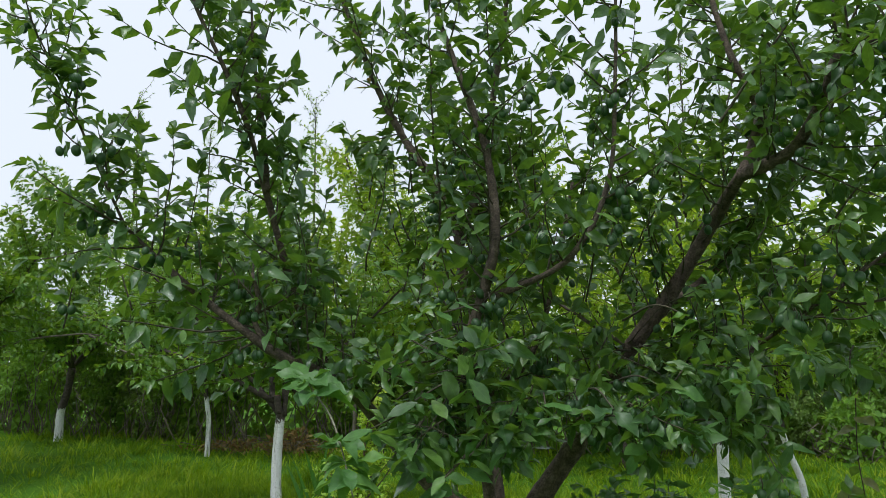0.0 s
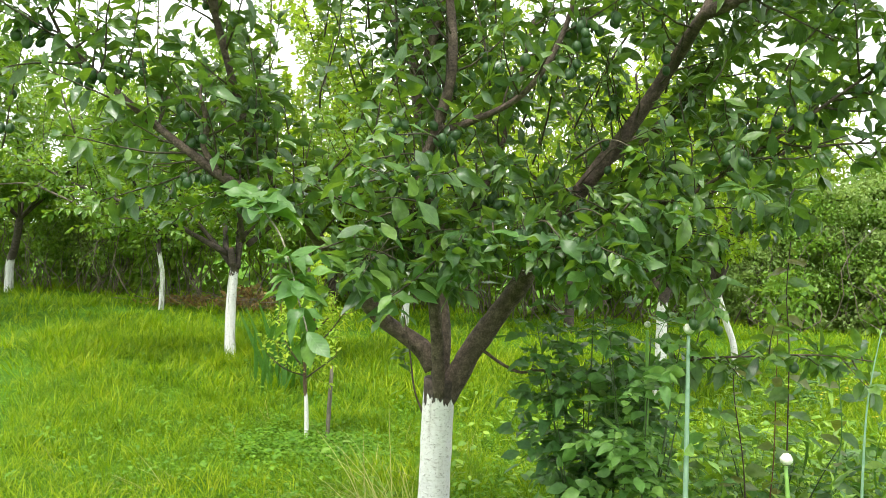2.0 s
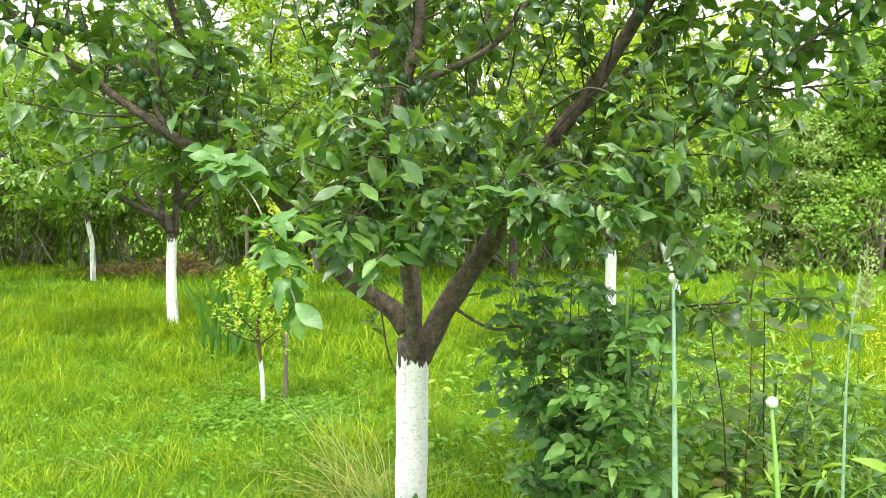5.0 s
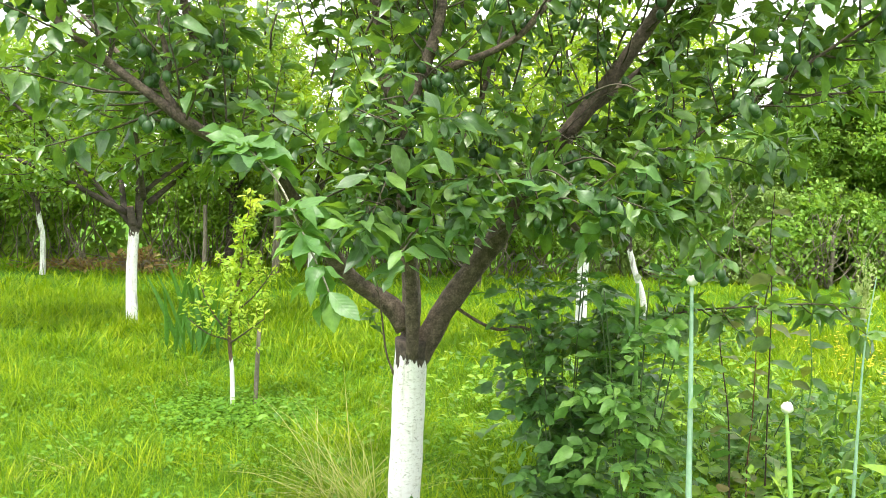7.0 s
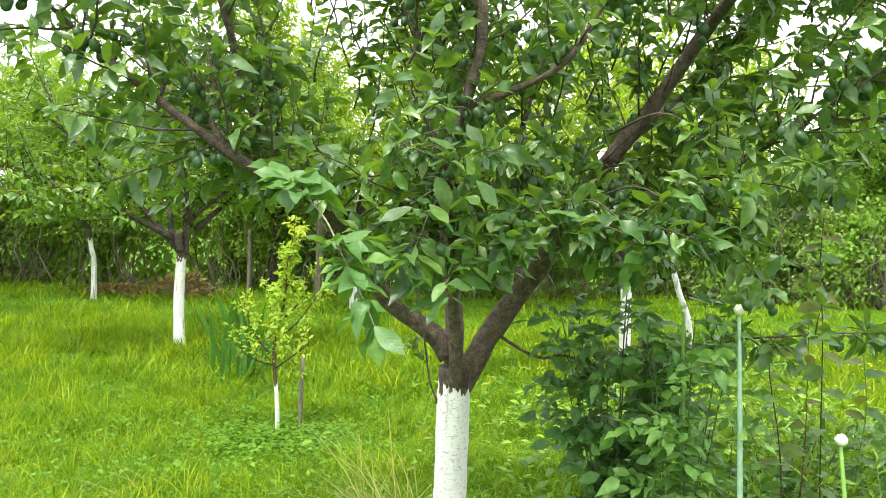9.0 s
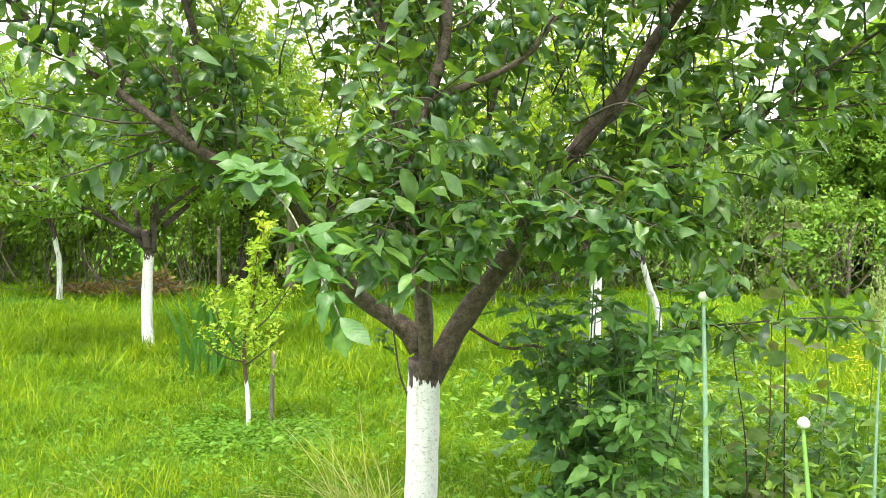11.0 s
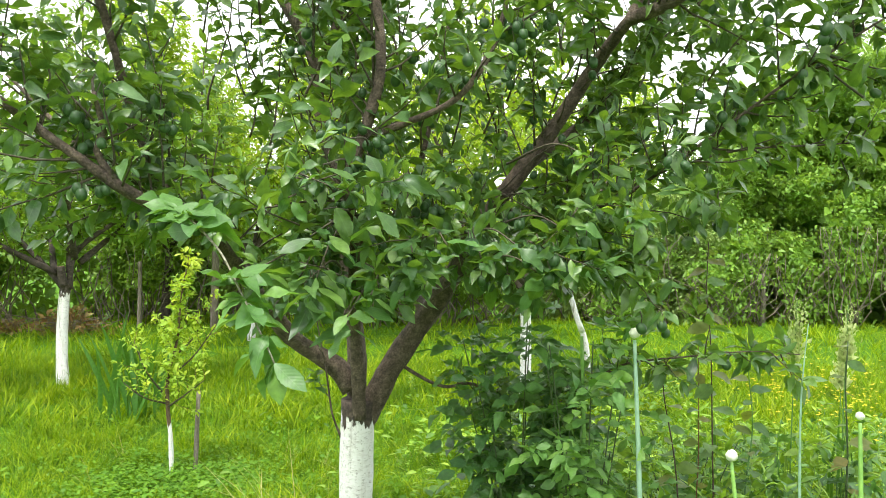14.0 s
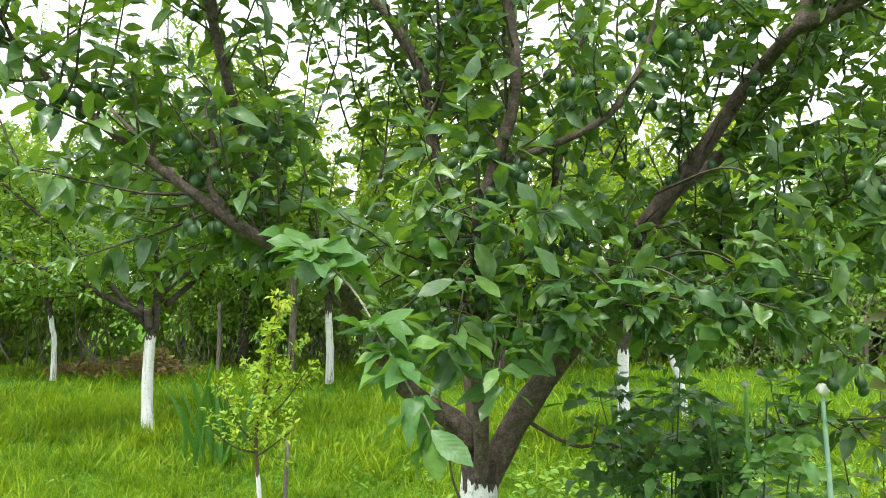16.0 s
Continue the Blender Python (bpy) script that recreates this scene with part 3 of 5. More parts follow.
def build_main_tree():
    tree = thing("plum_tree", (0, 0.02, gz(0, 0)), "spreading plum tree with lime-washed trunk, dark limbs and green fruit", "plum tree")
    part("trunk", limb_mesh("trunk", [(-0.012, 0.03, -0.12), (-0.012, 0.02, 0.1), (-0.004, 0.005, 0.4), (0.0, 0.0, 0.66), (0.005, -0.005, 0.8)],
                            0.062, 0.064, 20, 0.06, 0.03, 0.012), bark_material("limed_plum_bark", (0.028, 0.021, 0.017), (0.13, 0.10, 0.078), white_to=0.735),
         tree, "whitewashed plum trunk with flaking paint")
    limbs = {
        "right": ([(0.02, 0.01, 0.72), (0.13, 0.03, 0.93), (0.26, 0.02, 1.12), (0.34, 0.0, 1.24), (0.51, -0.03, 1.53), (0.69, -0.08, 1.77), (0.84, -0.16, 2.0), (0.94, -0.38, 2.13)], 0.047, 0.019),
        "right_reach": ([(0.93, -0.36, 2.12), (1.08, -0.45, 2.17), (1.16, -0.58, 2.29), (1.2, -0.65, 2.39), (1.33, -0.66, 2.43), (1.6, -0.6, 2.6)], 0.021, 0.01),
        "right_up": ([(0.94, -0.37, 2.12), (1.0, -0.3, 2.35), (0.92, -0.25, 2.6), (0.86, -0.2, 2.9), (0.84, -0.15, 3.2)], 0.018, 0.006),
        "right_far": ([(0.62, -0.06, 1.68), (0.85, 0.1, 1.86), (1.12, 0.25, 2.2), (1.3, 0.3, 2.5), (1.4, 0.3, 2.8)], 0.024, 0.01),
        "centre": ([(0.015, -0.045, 0.74), (0.015, -0.1, 0.95), (0.01, -0.16, 1.14), (0.03, -0.3, 1.38), (0.035, -0.46, 1.57), (0.1, -0.49, 1.77), (0.14, -0.51, 1.95), (0.1, -0.5, 2.25), (-0.03, -0.46, 2.6), (-0.14, -0.4, 2.9), (-0.2, -0.36, 3.2)], 0.025, 0.007),
        "centre_side": ([(0.035, -0.3, 1.38), (0.18, -0.26, 1.5), (0.24, -0.2, 1.66), (0.28, -0.16, 1.85), (0.34, -0.1, 2.2)], 0.014, 0.006),
        "centre_high": ([(0.11, -0.48, 1.73), (0.2, -0.46, 1.76), (0.4, -0.54, 1.85), (0.52, -0.5, 2.1), (0.55, -0.5, 2.45), (0.56, -0.5, 2.8)], 0.0115, 0.005),
        "back": ([(-0.005, 0.04, 0.76), (-0.02, 0.09, 1.0), (-0.06, 0.12, 1.25), (-0.13, 0.15, 1.68), (-0.19, 0.17, 1.93), (-0.21, 0.13, 2.12), (-0.3, 0.1, 2.3), (-0.44, 0.1, 2.5), (-0.57, 0.1, 2.74), (-0.68, 0.1, 3.0), (-0.82, 0.1, 3.35)], 0.036, 0.008),
        "back_up": ([(-0.2, 0.16, 2.0), (-0.12, 0.2, 2.3), (-0.05, 0.2, 2.7), (0.05, 0.15, 3.3)], 0.02, 0.008),
        "left": ([(-0.02, -0.01, 0.84), (-0.08, -0.02, 0.925), (-0.22, -0.08, 1.03), (-0.31, -0.2, 1.18), (-0.36, -0.35, 1.31), (-0.41, -0.52, 1.43), (-0.56, -0.68, 1.52), (-0.67, -0.76, 1.61), (-0.8, -0.8, 1.71), (-0.94, -0.82, 1.82), (-1.12, -0.85, 1.98)], 0.037, 0.006),
        "left_tip": ([(-1.1, -0.85, 1.96), (-1.24, -0.9, 2.25), (-1.34, -0.95, 2.48), (-1.46, -1.0, 2.72)], 0.006, 0.003),
        "left_up": ([(-0.42, -0.5, 1.43), (-0.53, -0.42, 1.5), (-0.61, -0.42, 1.62), (-0.66, -0.5, 1.84), (-0.71, -0.6, 2.14), (-0.69, -0.75, 2.31), (-0.76, -0.8, 2.51), (-0.84, -0.9, 2.75), (-0.9, -0.95, 3.0)], 0.018, 0.005),
        "left_slim": ([(-0.7, -0.6, 2.12), (-0.73, -0.6, 2.38), (-0.78, -0.6, 2.65), (-0.81, -0.6, 2.95)], 0.012, 0.004),
        "left_stub": ([(-0.6, -0.72, 1.56), (-0.64, -0.74, 1.64), (-0.61, -0.76, 1.69), (-0.63, -0.78, 1.8)], 0.013, 0.006),
        "left_out": ([(-0.4, -0.5, 1.42), (-0.7, -0.35, 1.55), (-1.0, -0.2, 1.75), (-1.3, -0.1, 2.0)], 0.017, 0.006),
        "right_low": ([(0.16, 0.02, 0.93), (0.26, -0.02, 0.88), (0.34, -0.05, 0.86), (0.42, -0.02, 0.87), (0.55, 0.0, 0.82), (0.75, -0.08, 0.83), (0.92, -0.28, 0.98), (1.1, -0.4, 1.03), (1.3, -0.43, 1.055), (1.45, -0.45, 1.05)], 0.0065, 0.0015),
        "right_mid": ([(0.5, -0.04, 1.5), (0.7, -0.15, 1.5), (0.89, -0.25, 1.53), (1.06, -0.35, 1.64), (1.26, -0.42, 1.79), (1.47, -0.5, 1.95), (1.7, -0.55, 2.1)], 0.009, 0.003),
        "right_thin": ([(1.05, -0.35, 1.63), (1.29, -0.32, 1.7), (1.6, -0.25, 1.73), (1.8, -0.2, 1.75)], 0.005, 0.002),
        "sucker": ([(-0.058, -0.02, 0.66), (-0.085, -0.06, 0.76), (-0.105, -0.08, 0.92), (-0.14, -0.1, 1.12)], 0.0045, 0.002),
    }
    for points, r0, r1 in limbs.values():
        part("limb", limb_mesh("limb", points, r0, r1, 12 if r0 > 0.02 else 8, 0.16, 0.025, r0 * 0.12), mat_plum_bark, tree)
    c = Crown(11)

    def keep(q):
        return q[1] > -1.25 and q[2] > 0.55

    def clear(q):
        return keep(q) and q[2] > (1.36 if q[0] < -0.28 else 1.19)

    for key, gap, reach, start, fruit in (
            ("right", 0.07, (0.18, 0.5), 0.40, 0.3), ("right_reach", 0.038, (0.25, 0.55), 0.0, 0.4), ("right_up", 0.055, (0.15, 0.4), 0.1, 0.2),
            ("right_far", 0.042, (0.2, 0.55), 0.1, 0.2), ("centre", 0.055, (0.15, 0.48), 0.22, 0.25), ("centre_side", 0.08, (0.12, 0.32), 0.15, 0.3),
            ("centre_high", 0.07, (0.12, 0.35), 0.1, 0.5), ("back", 0.06, (0.18, 0.5), 0.2, 0.2), ("back_up", 0.06, (0.15, 0.4), 0.05, 0.2),
            ("left", 0.042, (0.15, 0.45), 0.36, 0.2), ("left_tip", 0.035, (0.1, 0.25), 0.0, 0.3), ("left_up", 0.042, (0.12, 0.4), 0.1, 0.12),
            ("left_slim", 0.045, (0.1, 0.25), 0.05, 0.1), ("left_stub", 0.06, (0.12, 0.3), 0.2, 0.3), ("left_out", 0.055, (0.2, 0.5), 0.05, 0.1),
            ("right_mid", 0.036, (0.12, 0.4), 0.1, 0.45), ("right_thin", 0.07, (0.06, 0.16), 0.0, 0.1)):
        c.along(limbs[key][0], gap * 0.88, reach, 0.0042, 0.079, start=start, fruit=fruit, keep=clear)
    for i in range(10):
        x, y = c.r.uniform(-1.7, -0.4), c.r.uniform(-0.9, 0.3)
        c.twig((x, y, 1.5 - 0.25 * x + c.r.uniform(-0.3, 0.2)), (c.r.normal(0, 0.5) - 0.2, c.r.normal(0, 0.4), 0.7), c.r.uniform(0.3, 0.55), 0.004, 0.083, gap=0.026, fruit=0.12, keep=clear)
    # upright water shoots over the middle and the right of the crown
    for i in range(40):
        x, y = c.r.uniform(-0.45, 1.4), c.r.uniform(-0.65, 0.55)
        if 0.2 < x < 0.72:
            continue
        c.twig((x, y, 1.65 + 0.35 * abs(x - 0.1) + c.r.uniform(-0.1, 0.5)), (c.r.normal(0, 0.25) + 0.15 * x, c.r.normal(0, 0.25), 1), c.r.uniform(0.5, 1.1), 0.005, 0.085, gap=0.026, fruit=0.15, rise=0.2, keep=clear)
    for i in range(10):
        x, y = c.r.uniform(0.95, 1.7), c.r.uniform(-0.6, 0.5)
        c.twig((x, y, 1.75 + c.r.uniform(-0.1, 0.5)), (c.r.normal(0.2, 0.5), c.r.normal(0, 0.4), 0.5), c.r.uniform(0.3, 0.6), 0.004, 0.08, gap=0.026, fruit=0.3, keep=clear)
    # shoots at the back of the crown, against the sky
    for i in range(30):
        x, y = c.r.uniform(-0.9, 0.8), c.r.uniform(0.1, 0.6)
        c.twig((x, y, 1.65 + c.r.uniform(-0.1, 0.7)), (c.r.normal(0, 0.3), c.r.normal(0, 0.25), 1), c.r.uniform(0.4, 0.8), 0.0045, 0.08, gap=0.026, fruit=0.1, rise=0.2, keep=clear)
    # leafy shoots towards the front of the fork and a loose low skirt
    for p, d, n in (((0.02, -0.25, 1.3), (0, -1, -0.1), 9), ((0.03, -0.45, 1.5), (-0.2, -1, 0), 7), ((0.34, -0.02, 1.25), (0.2, -1, 0.1), 8),
                    ((-0.36, -0.35, 1.31), (0.6, -0.8, 0), 7), ((0.55, -0.05, 1.55), (0.5, -0.8, -0.1), 8), ((0.7, -0.15, 1.5), (0.5, -0.5, -0.2), 7)):
        for i in range(n):
            dd = unit(d) + c.r.normal(0, 0.45, 3)
            c.twig(np.array(p) + c.r.normal(0, 0.04, 3), dd, c.r.uniform(0.25, 0.6), 0.004, 0.086, fruit=0.25, rise=-0.1, keep=clear)
    def low(q):
        return -1.25 < q[1] and q[2] > 1.13

    for n, x0, x1, y0, y1, z0, z1 in ((18, -0.28, 0.30, -0.95, -0.35, 1.24, 1.58), (26, 0.28, 0.95, -0.8, -0.2, 1.26, 1.58), (6, 0.9, 1.3, -0.6, -0.2, 1.4, 1.7)):
        for i in range(n):
            p = np.array([c.r.uniform(x0, x1), c.r.uniform(y0, y1), c.r.uniform(z0, z1)])
            d = unit([c.r.normal(0, 0.6), -0.7 + c.r.normal(0, 0.4), c.r.normal(-0.05, 0.35)])
            c.twig(p - d * 0.1, d, c.r.uniform(0.16, 0.3), 0.003, 0.076, gap=0.02, spurs=0.35, fruit=0.16, rise=0.1, droop=0.0, keep=low)
    c.along(limbs["right_low"][0], 0.045, (0.05, 0.18), 0.0028, 0.072, start=0.15, fruit=0.12, keep=keep)
    c.along(limbs["sucker"][0], 0.08, (0.05, 0.12), 0.003, 0.06, start=0.3, keep=keep)
    for key, lo, hi, gap in (("right", 0.8, 1.24, 0.055), ("right", 1.58, 2.1, 0.055), ("centre", 0.9, 1.15, 0.05), ("centre", 1.26, 2.2, 0.04), ("left", 0.9, 1.34, 0.05), ("left", 1.46, 1.66, 0.035), ("back", 1.7, 2.2, 0.04), ("left_up", 1.6, 2.2, 0.03)):
        c.thin(limbs[key][0], lo, hi, gap)
    c.twigs.sort(key=lambda q: float(np.linalg.norm(q[0].mean(axis=0) - np.array([0.3, -1.6, 1.6]))))
    for q in c.twigs[:220]:
        part("twig", tri_mesh("twig", *q), mat_twig, tree)
    part("brushwood", tri_mesh("brushwood", *joined(c.twigs[220:])), mat_twig, tree, "thin grey-brown leafy twigs", "stuff")
    add_leaf_parts(c, tree, LEAF, LEAF_FINE, mat_plum_leaf, mat_plum_leaf_single, (0.2, -1.5, 1.35), 270)
    order = sorted((q for q in c.fruit if q[2] > 1.25 or q[0] > 0.9), key=lambda q: (q[0] - 0.2) ** 2 + (q[1] + 2.6) ** 2 + (q[2] - 1.5) ** 2)
    rest = []
    for i, q in enumerate(order[:290] + order[290::3][:170]):
        s = c.r.uniform(0.85, 1.15)
        m = Matrix.LocRotScale(Vector(q), Euler((c.r.normal(0, 0.3), c.r.normal(0, 0.3), c.r.uniform(0, 6))), (s, s, s))
        if i < 290:
            fruit = part("plum", PLUM, mat_fruit, tree, m=m)
            part("stalk", STALK, mat_twig, fruit, m=Matrix.Translation(Vector(q)))
        else:
            rest.append((np.array([tuple(m @ v.co) for v in PLUM_LOW.vertices]), np.array([tuple(f.vertices) for f in PLUM_LOW.polygons])))
    if rest:
        part("fruit_rest", tri_mesh("fruit_rest", *joined(rest)), mat_fruit, tree, "clustered small green plums", "stuff")
    # yellowing tip leaves on the high back shoot
    t = Crown(5)
    for z in np.linspace(2.75, 3.1, 8):
        t.leaf(np.array([-0.6 - 0.3 * (z - 2.75), 0.08, z]), t.r.normal(0, 1, 3) * np.array([1, 1, 0.3]), 0.07)
    part("yellow_leaves", leaf_mesh("yellow_leaves", LEAF, *t.arrays()), mat_tip_leaf, tree, "yellow and orange ageing leaves", "stuff")
    # the young shoot that hangs forward, with large soft leaves
    line = [(-0.42, -0.62, 1.46), (-0.33, -0.95, 1.47), (-0.24, -1.07, 1.43), (-0.16, -1.11, 1.36), (-0.1, -1.16, 1.28), (-0.03, -1.25, 1.2), (0.0, -1.28, 1.16), (0.02, -1.3, 1.13)]
    hang = part("shoot", limb_mesh("shoot", line, 0.004, 0.002, 8, 0.1, 0.02), mat_pale_twig, tree, "pale hanging young shoot")
    broad = [leaf_template(0.54, 13, 0.24, c, 0.04, 0.57, 0.03, 0.2, p, b) for c, p, b in ((0.12, 0.4, 0.06), (0.28, 2.1, -0.05), (0.04, 3.7, 0.03), (0.2, 5.0, -0.08))]
    young, grown = leaf_pieces("shoot_leaf", broad, mat_shoot_leaf), leaf_pieces("shoot_leaf", broad, mat_plum_leaf_single)
    s = Crown(23)
    owner = []
    pts = smooth_line(line, 0.02)
    # an upper rosette, a lower one, and large leaves hanging from the tip
    for u, many, low in ((0.38, 6, 0.15), (0.46, 9, 0.05), (0.52, 9, 0.1), (0.57, 6, 0.1), (0.77, 8, 0.1), (0.82, 9, 0.05), (0.88, 7, -0.1), (0.94, 4, -0.3)):
        q = pts[min(len(pts) - 1, int(u * (len(pts) - 1)))]
        for i in range(many):
            a = i * 6.283 / many + s.r.normal(0, 0.35)
            s.leaf(q + s.r.normal(0, 0.008, 3), np.array([math.cos(a), math.sin(a) * 0.6, low + s.r.uniform(-0.25, 0.25)]), 0.09, 0.05)
            owner.append(hang)
    for way in ((-0.2, -0.15, -1), (0.5, -0.2, -0.75), (0.05, -0.4, -0.9), (-0.6, 0.1, -0.5)):
        s.leaf(pts[-1], np.array(way), 0.08, 0.1)
        owner.append(hang)
    # forward rosettes before the limbs
    for q0, many in (((0.12, -1.0, 1.64), 5), ((0.19, -0.98, 1.49), 6), ((0.05, -0.95, 1.58), 5), ((0.12, -0.98, 1.2), 5), ((0.02, -0.95, 1.4), 6), ((0.27, -0.85, 1.36), 6),
                     ((0.36, -0.8, 1.38), 6), ((0.55, -0.8, 1.38), 6), ((0.62, -0.72, 1.3), 6), ((0.7, -0.7, 1.42), 6), ((0.77, -0.65, 1.63), 6), ((-0.05, -0.9, 1.5), 5), ((0.1, -0.95, 1.19), 8), ((0.17, -0.92, 1.25), 7), ((0.0, -0.92, 1.28), 7), ((0.25, -0.85, 1.24), 6), ((-0.1, -0.98, 1.32), 6)):
        sh = part("shoot", limb_mesh("shoot", [(q0[0] * 0.7, -0.35, q0[2] + 0.02), (q0[0] * 0.85 + 0.01, -0.62, q0[2] + 0.05), q0], 0.0045, 0.002, 6, 0.1, 0.03), mat_twig, tree)
        for i in range(many):
            a = s.r.uniform(0, 6.28)
            s.leaf(np.array(q0) + s.r.normal(0, 0.02, 3), np.array([math.cos(a), math.sin(a) * 0.6, s.r.uniform(-0.5, 0.25)]), 0.086, 0.22)
            owner.append(sh)
    s.up = [np.array([0.05, -0.32, 0.9]) + s.r.normal(0, 0.36, 3) for q in s.pos]
    pos, rot = s.arrays()
    for i in range(len(pos)):
        form = (young if owner[i] == hang or i % 3 == 0 else grown)[i % len(young)]
        part("shoot_leaf", form, mat_shoot_leaf, owner[i], m=Matrix([[*rot[i][a], pos[i][a]] for a in range(3)] + [[0, 0, 0, 1]]))
    return tree


build_main_tree()


def orchard_tree(name, base, label, category, white, seed, stem, limbs, leaf_mat, bark, size=0.075, gap=0.16, reach=(0.3, 0.8), radius=0.05, template=None, fill=1.0, group="", leaf_gap=0.03, limb_r=0.03, bare=()):
    """A fruit tree further off: stem, limbs given as lines from the fork, leafy shoots."""
    tree = thing(name, (base[0], base[1], gz(base[0], base[1])), label, category, group)
    b = np.array([base[0], base[1], 0.0])
    stem_line = [b + np.array([0, 0, gz(base[0], base[1]) - 0.08])] + [b + np.array(p) for p in stem]
    m = bark if white is None else bark_material("limed_bark", (0.03, 0.024, 0.02), (0.13, 0.10, 0.08), 0.8, white_to=white, streak=0.08)
    part("trunk", limb_mesh("trunk", stem_line, radius, radius * 0.85, 14, 0.08, 0.05, radius * 0.25), m, tree, "whitewashed lower trunk" if white else "")
    c = Crown(seed)
    for ln in limbs:
        pts = [b + np.array(p) for p in ln]
        part("limb", limb_mesh("limb", pts, limb_r, limb_r * 0.3, 8, 0.15, 0.06, 0.005), bark, tree)
        c.along(pts, gap / fill, reach, 0.006, size, start=0.15, gap=leaf_gap, spurs=0.4, sides=3, seg=0.17)
    for ln in bare:
        part("bare_branch", limb_mesh("bare_branch", [b + np.array(p) for p in ln], 0.022, 0.006, 6, 0.2, 0.08), mat_wire, tree, "bare pale dead branch")
    part("brushwood", tri_mesh("brushwood", *joined(c.twigs)), mat_twig, tree, "leafy twigs", "stuff")
    pos, rot = c.arrays()
    part("foliage", tri_mesh("foliage", *scattered(template or LEAF_MID, pos, rot)), leaf_mat, tree, "", "stuff")
    return tree


def fan_limbs(fork, height, spread, count, seed, low=0.5):
    """Limbs that rise and spread from a fork."""
    r = np.random.default_rng(seed)
    out = []
    for i in range(count):
        a = i * 6.283 / count + r.normal(0, 0.25)
        s, h = spread * r.uniform(0.6, 1.05), (height - fork[2]) * r.uniform(low, 1.0)
        d = np.array([math.cos(a), math.sin(a), 0])
        f = np.array(fork)
        out.append([tuple(f), tuple(f + d * s * 0.3 + [0, 0, h * 0.3]), tuple(f + d * s * 0.65 + [0, 0, h * 0.55]), tuple(f + d * s + [0, 0, h])])
    return out


FRUIT_TREES = "fruit trees of the orchard"
left_fruit_tree = orchard_tree("fruit_tree", (-3.55, 4.45), "forked fruit tree with whitewashed trunk and pruned dark limbs", "fruit tree", 0.90, 31,
             [(-0.02, 0, 0.4), (0.0, 0, 0.88), (0.03, 0, 1.02)],
             [[(0.0, 0, 0.95), (-0.16, -0.1, 1.19), (-0.5, -0.2, 1.57), (-0.97, -0.3, 2.04), (-1.5, -0.4, 2.5)],
              [(0.04, 0, 0.95), (0.12, 0, 1.31), (0.46, 0.1, 1.61), (0.9, 0.1, 1.9), (1.4, 0.0, 2.3)],
              [(0.05, 0, 1.1), (0.05, 0, 1.45), (0.0, 0.05, 2.0), (-0.1, 0.1, 2.8), (-0.2, 0.1, 3.5)],
              [(0.1, 0, 1.25), (0.3, -0.5, 1.7), (0.5, -1.0, 2.2), (0.6, -1.3, 2.7)],
              [(-0.1, 0, 1.1), (-0.5, 0.6, 1.6), (-0.9, 1.1, 2.2), (-1.1, 1.4, 2.8)],
              [(0.1, 0.1, 1.2), (0.5, 0.7, 1.8), (0.8, 1.2, 2.5), (0.9, 1.4, 3.1)],
              [(-0.05, -0.05, 1.1), (-0.6, -0.6, 1.5), (-1.2, -0.8, 1.7), (-1.9, -0.9, 2.0)]],
             mat_fruit_leaf, mat_far_bark, 0.09, 0.045, (0.35, 0.85), 0.058, LEAF_MID, group=FRUIT_TREES)
stub = part("cut_stub", limb_mesh("cut_stub", [(-3.53, 4.40, 0.98), (-3.54, 4.38, 1.08), (-3.545, 4.37, 1.165)], 0.04, 0.036, 10, 0.12, 0.03), mat_far_bark, left_fruit_tree, "sawn-off limb stub")
part("cut_face", limb_mesh("cut_face", [(-3.545, 4.37, 1.16), (-3.546, 4.369, 1.169)], 0.032, 0.031, 12, 0.05, 0.01), plain_material("cut_wood", (0.20, 0.10, 0.06), (0.42, 0.26, 0.16), 60), stub, "pale reddish sawn wood")
orchard_tree("fruit_tree", (0.93, 4.28), "fruit tree with whitewashed trunk behind the plum", "fruit tree", 0.84, 32,
             [(0.0, 0, 0.4), (0.0, 0, 0.88), (0.05, 0, 1.02)],
             [[(0.0, 0, 0.95), (0.14, 0, 1.27), (0.3, -0.1, 1.71), (0.6, -0.1, 2.3), (0.8, -0.1, 2.8)],
              [(0.0, 0, 0.95), (-0.25, 0.1, 1.3), (-0.6, 0.1, 1.8), (-0.9, 0.1, 2.5), (-1.1, 0.1, 3.1)],
              [(0.02, 0, 1.0), (0.0, 0.3, 1.6), (-0.1, 0.5, 2.4), (-0.1, 0.6, 3.4)],
              [(0.05, 0, 1.0), (0.0, -0.5, 1.5), (-0.2, -0.9, 2.1), (-0.3, -1.1, 2.7)],
              [(0.05, 0, 1.0), (-0.5, -0.4, 1.5), (-1.1, -0.6, 1.9), (-1.7, -0.6, 2.3)],
              [(0.05, 0, 1.1), (0.5, 0.5, 1.6), (0.9, 0.8, 2.1), (1.2, 0.9, 2.5)]],
             mat_orchard_leaf, mat_far_bark, 0.088, 0.055, (0.35, 0.85), 0.055, LEAF_MID, group=FRUIT_TREES)
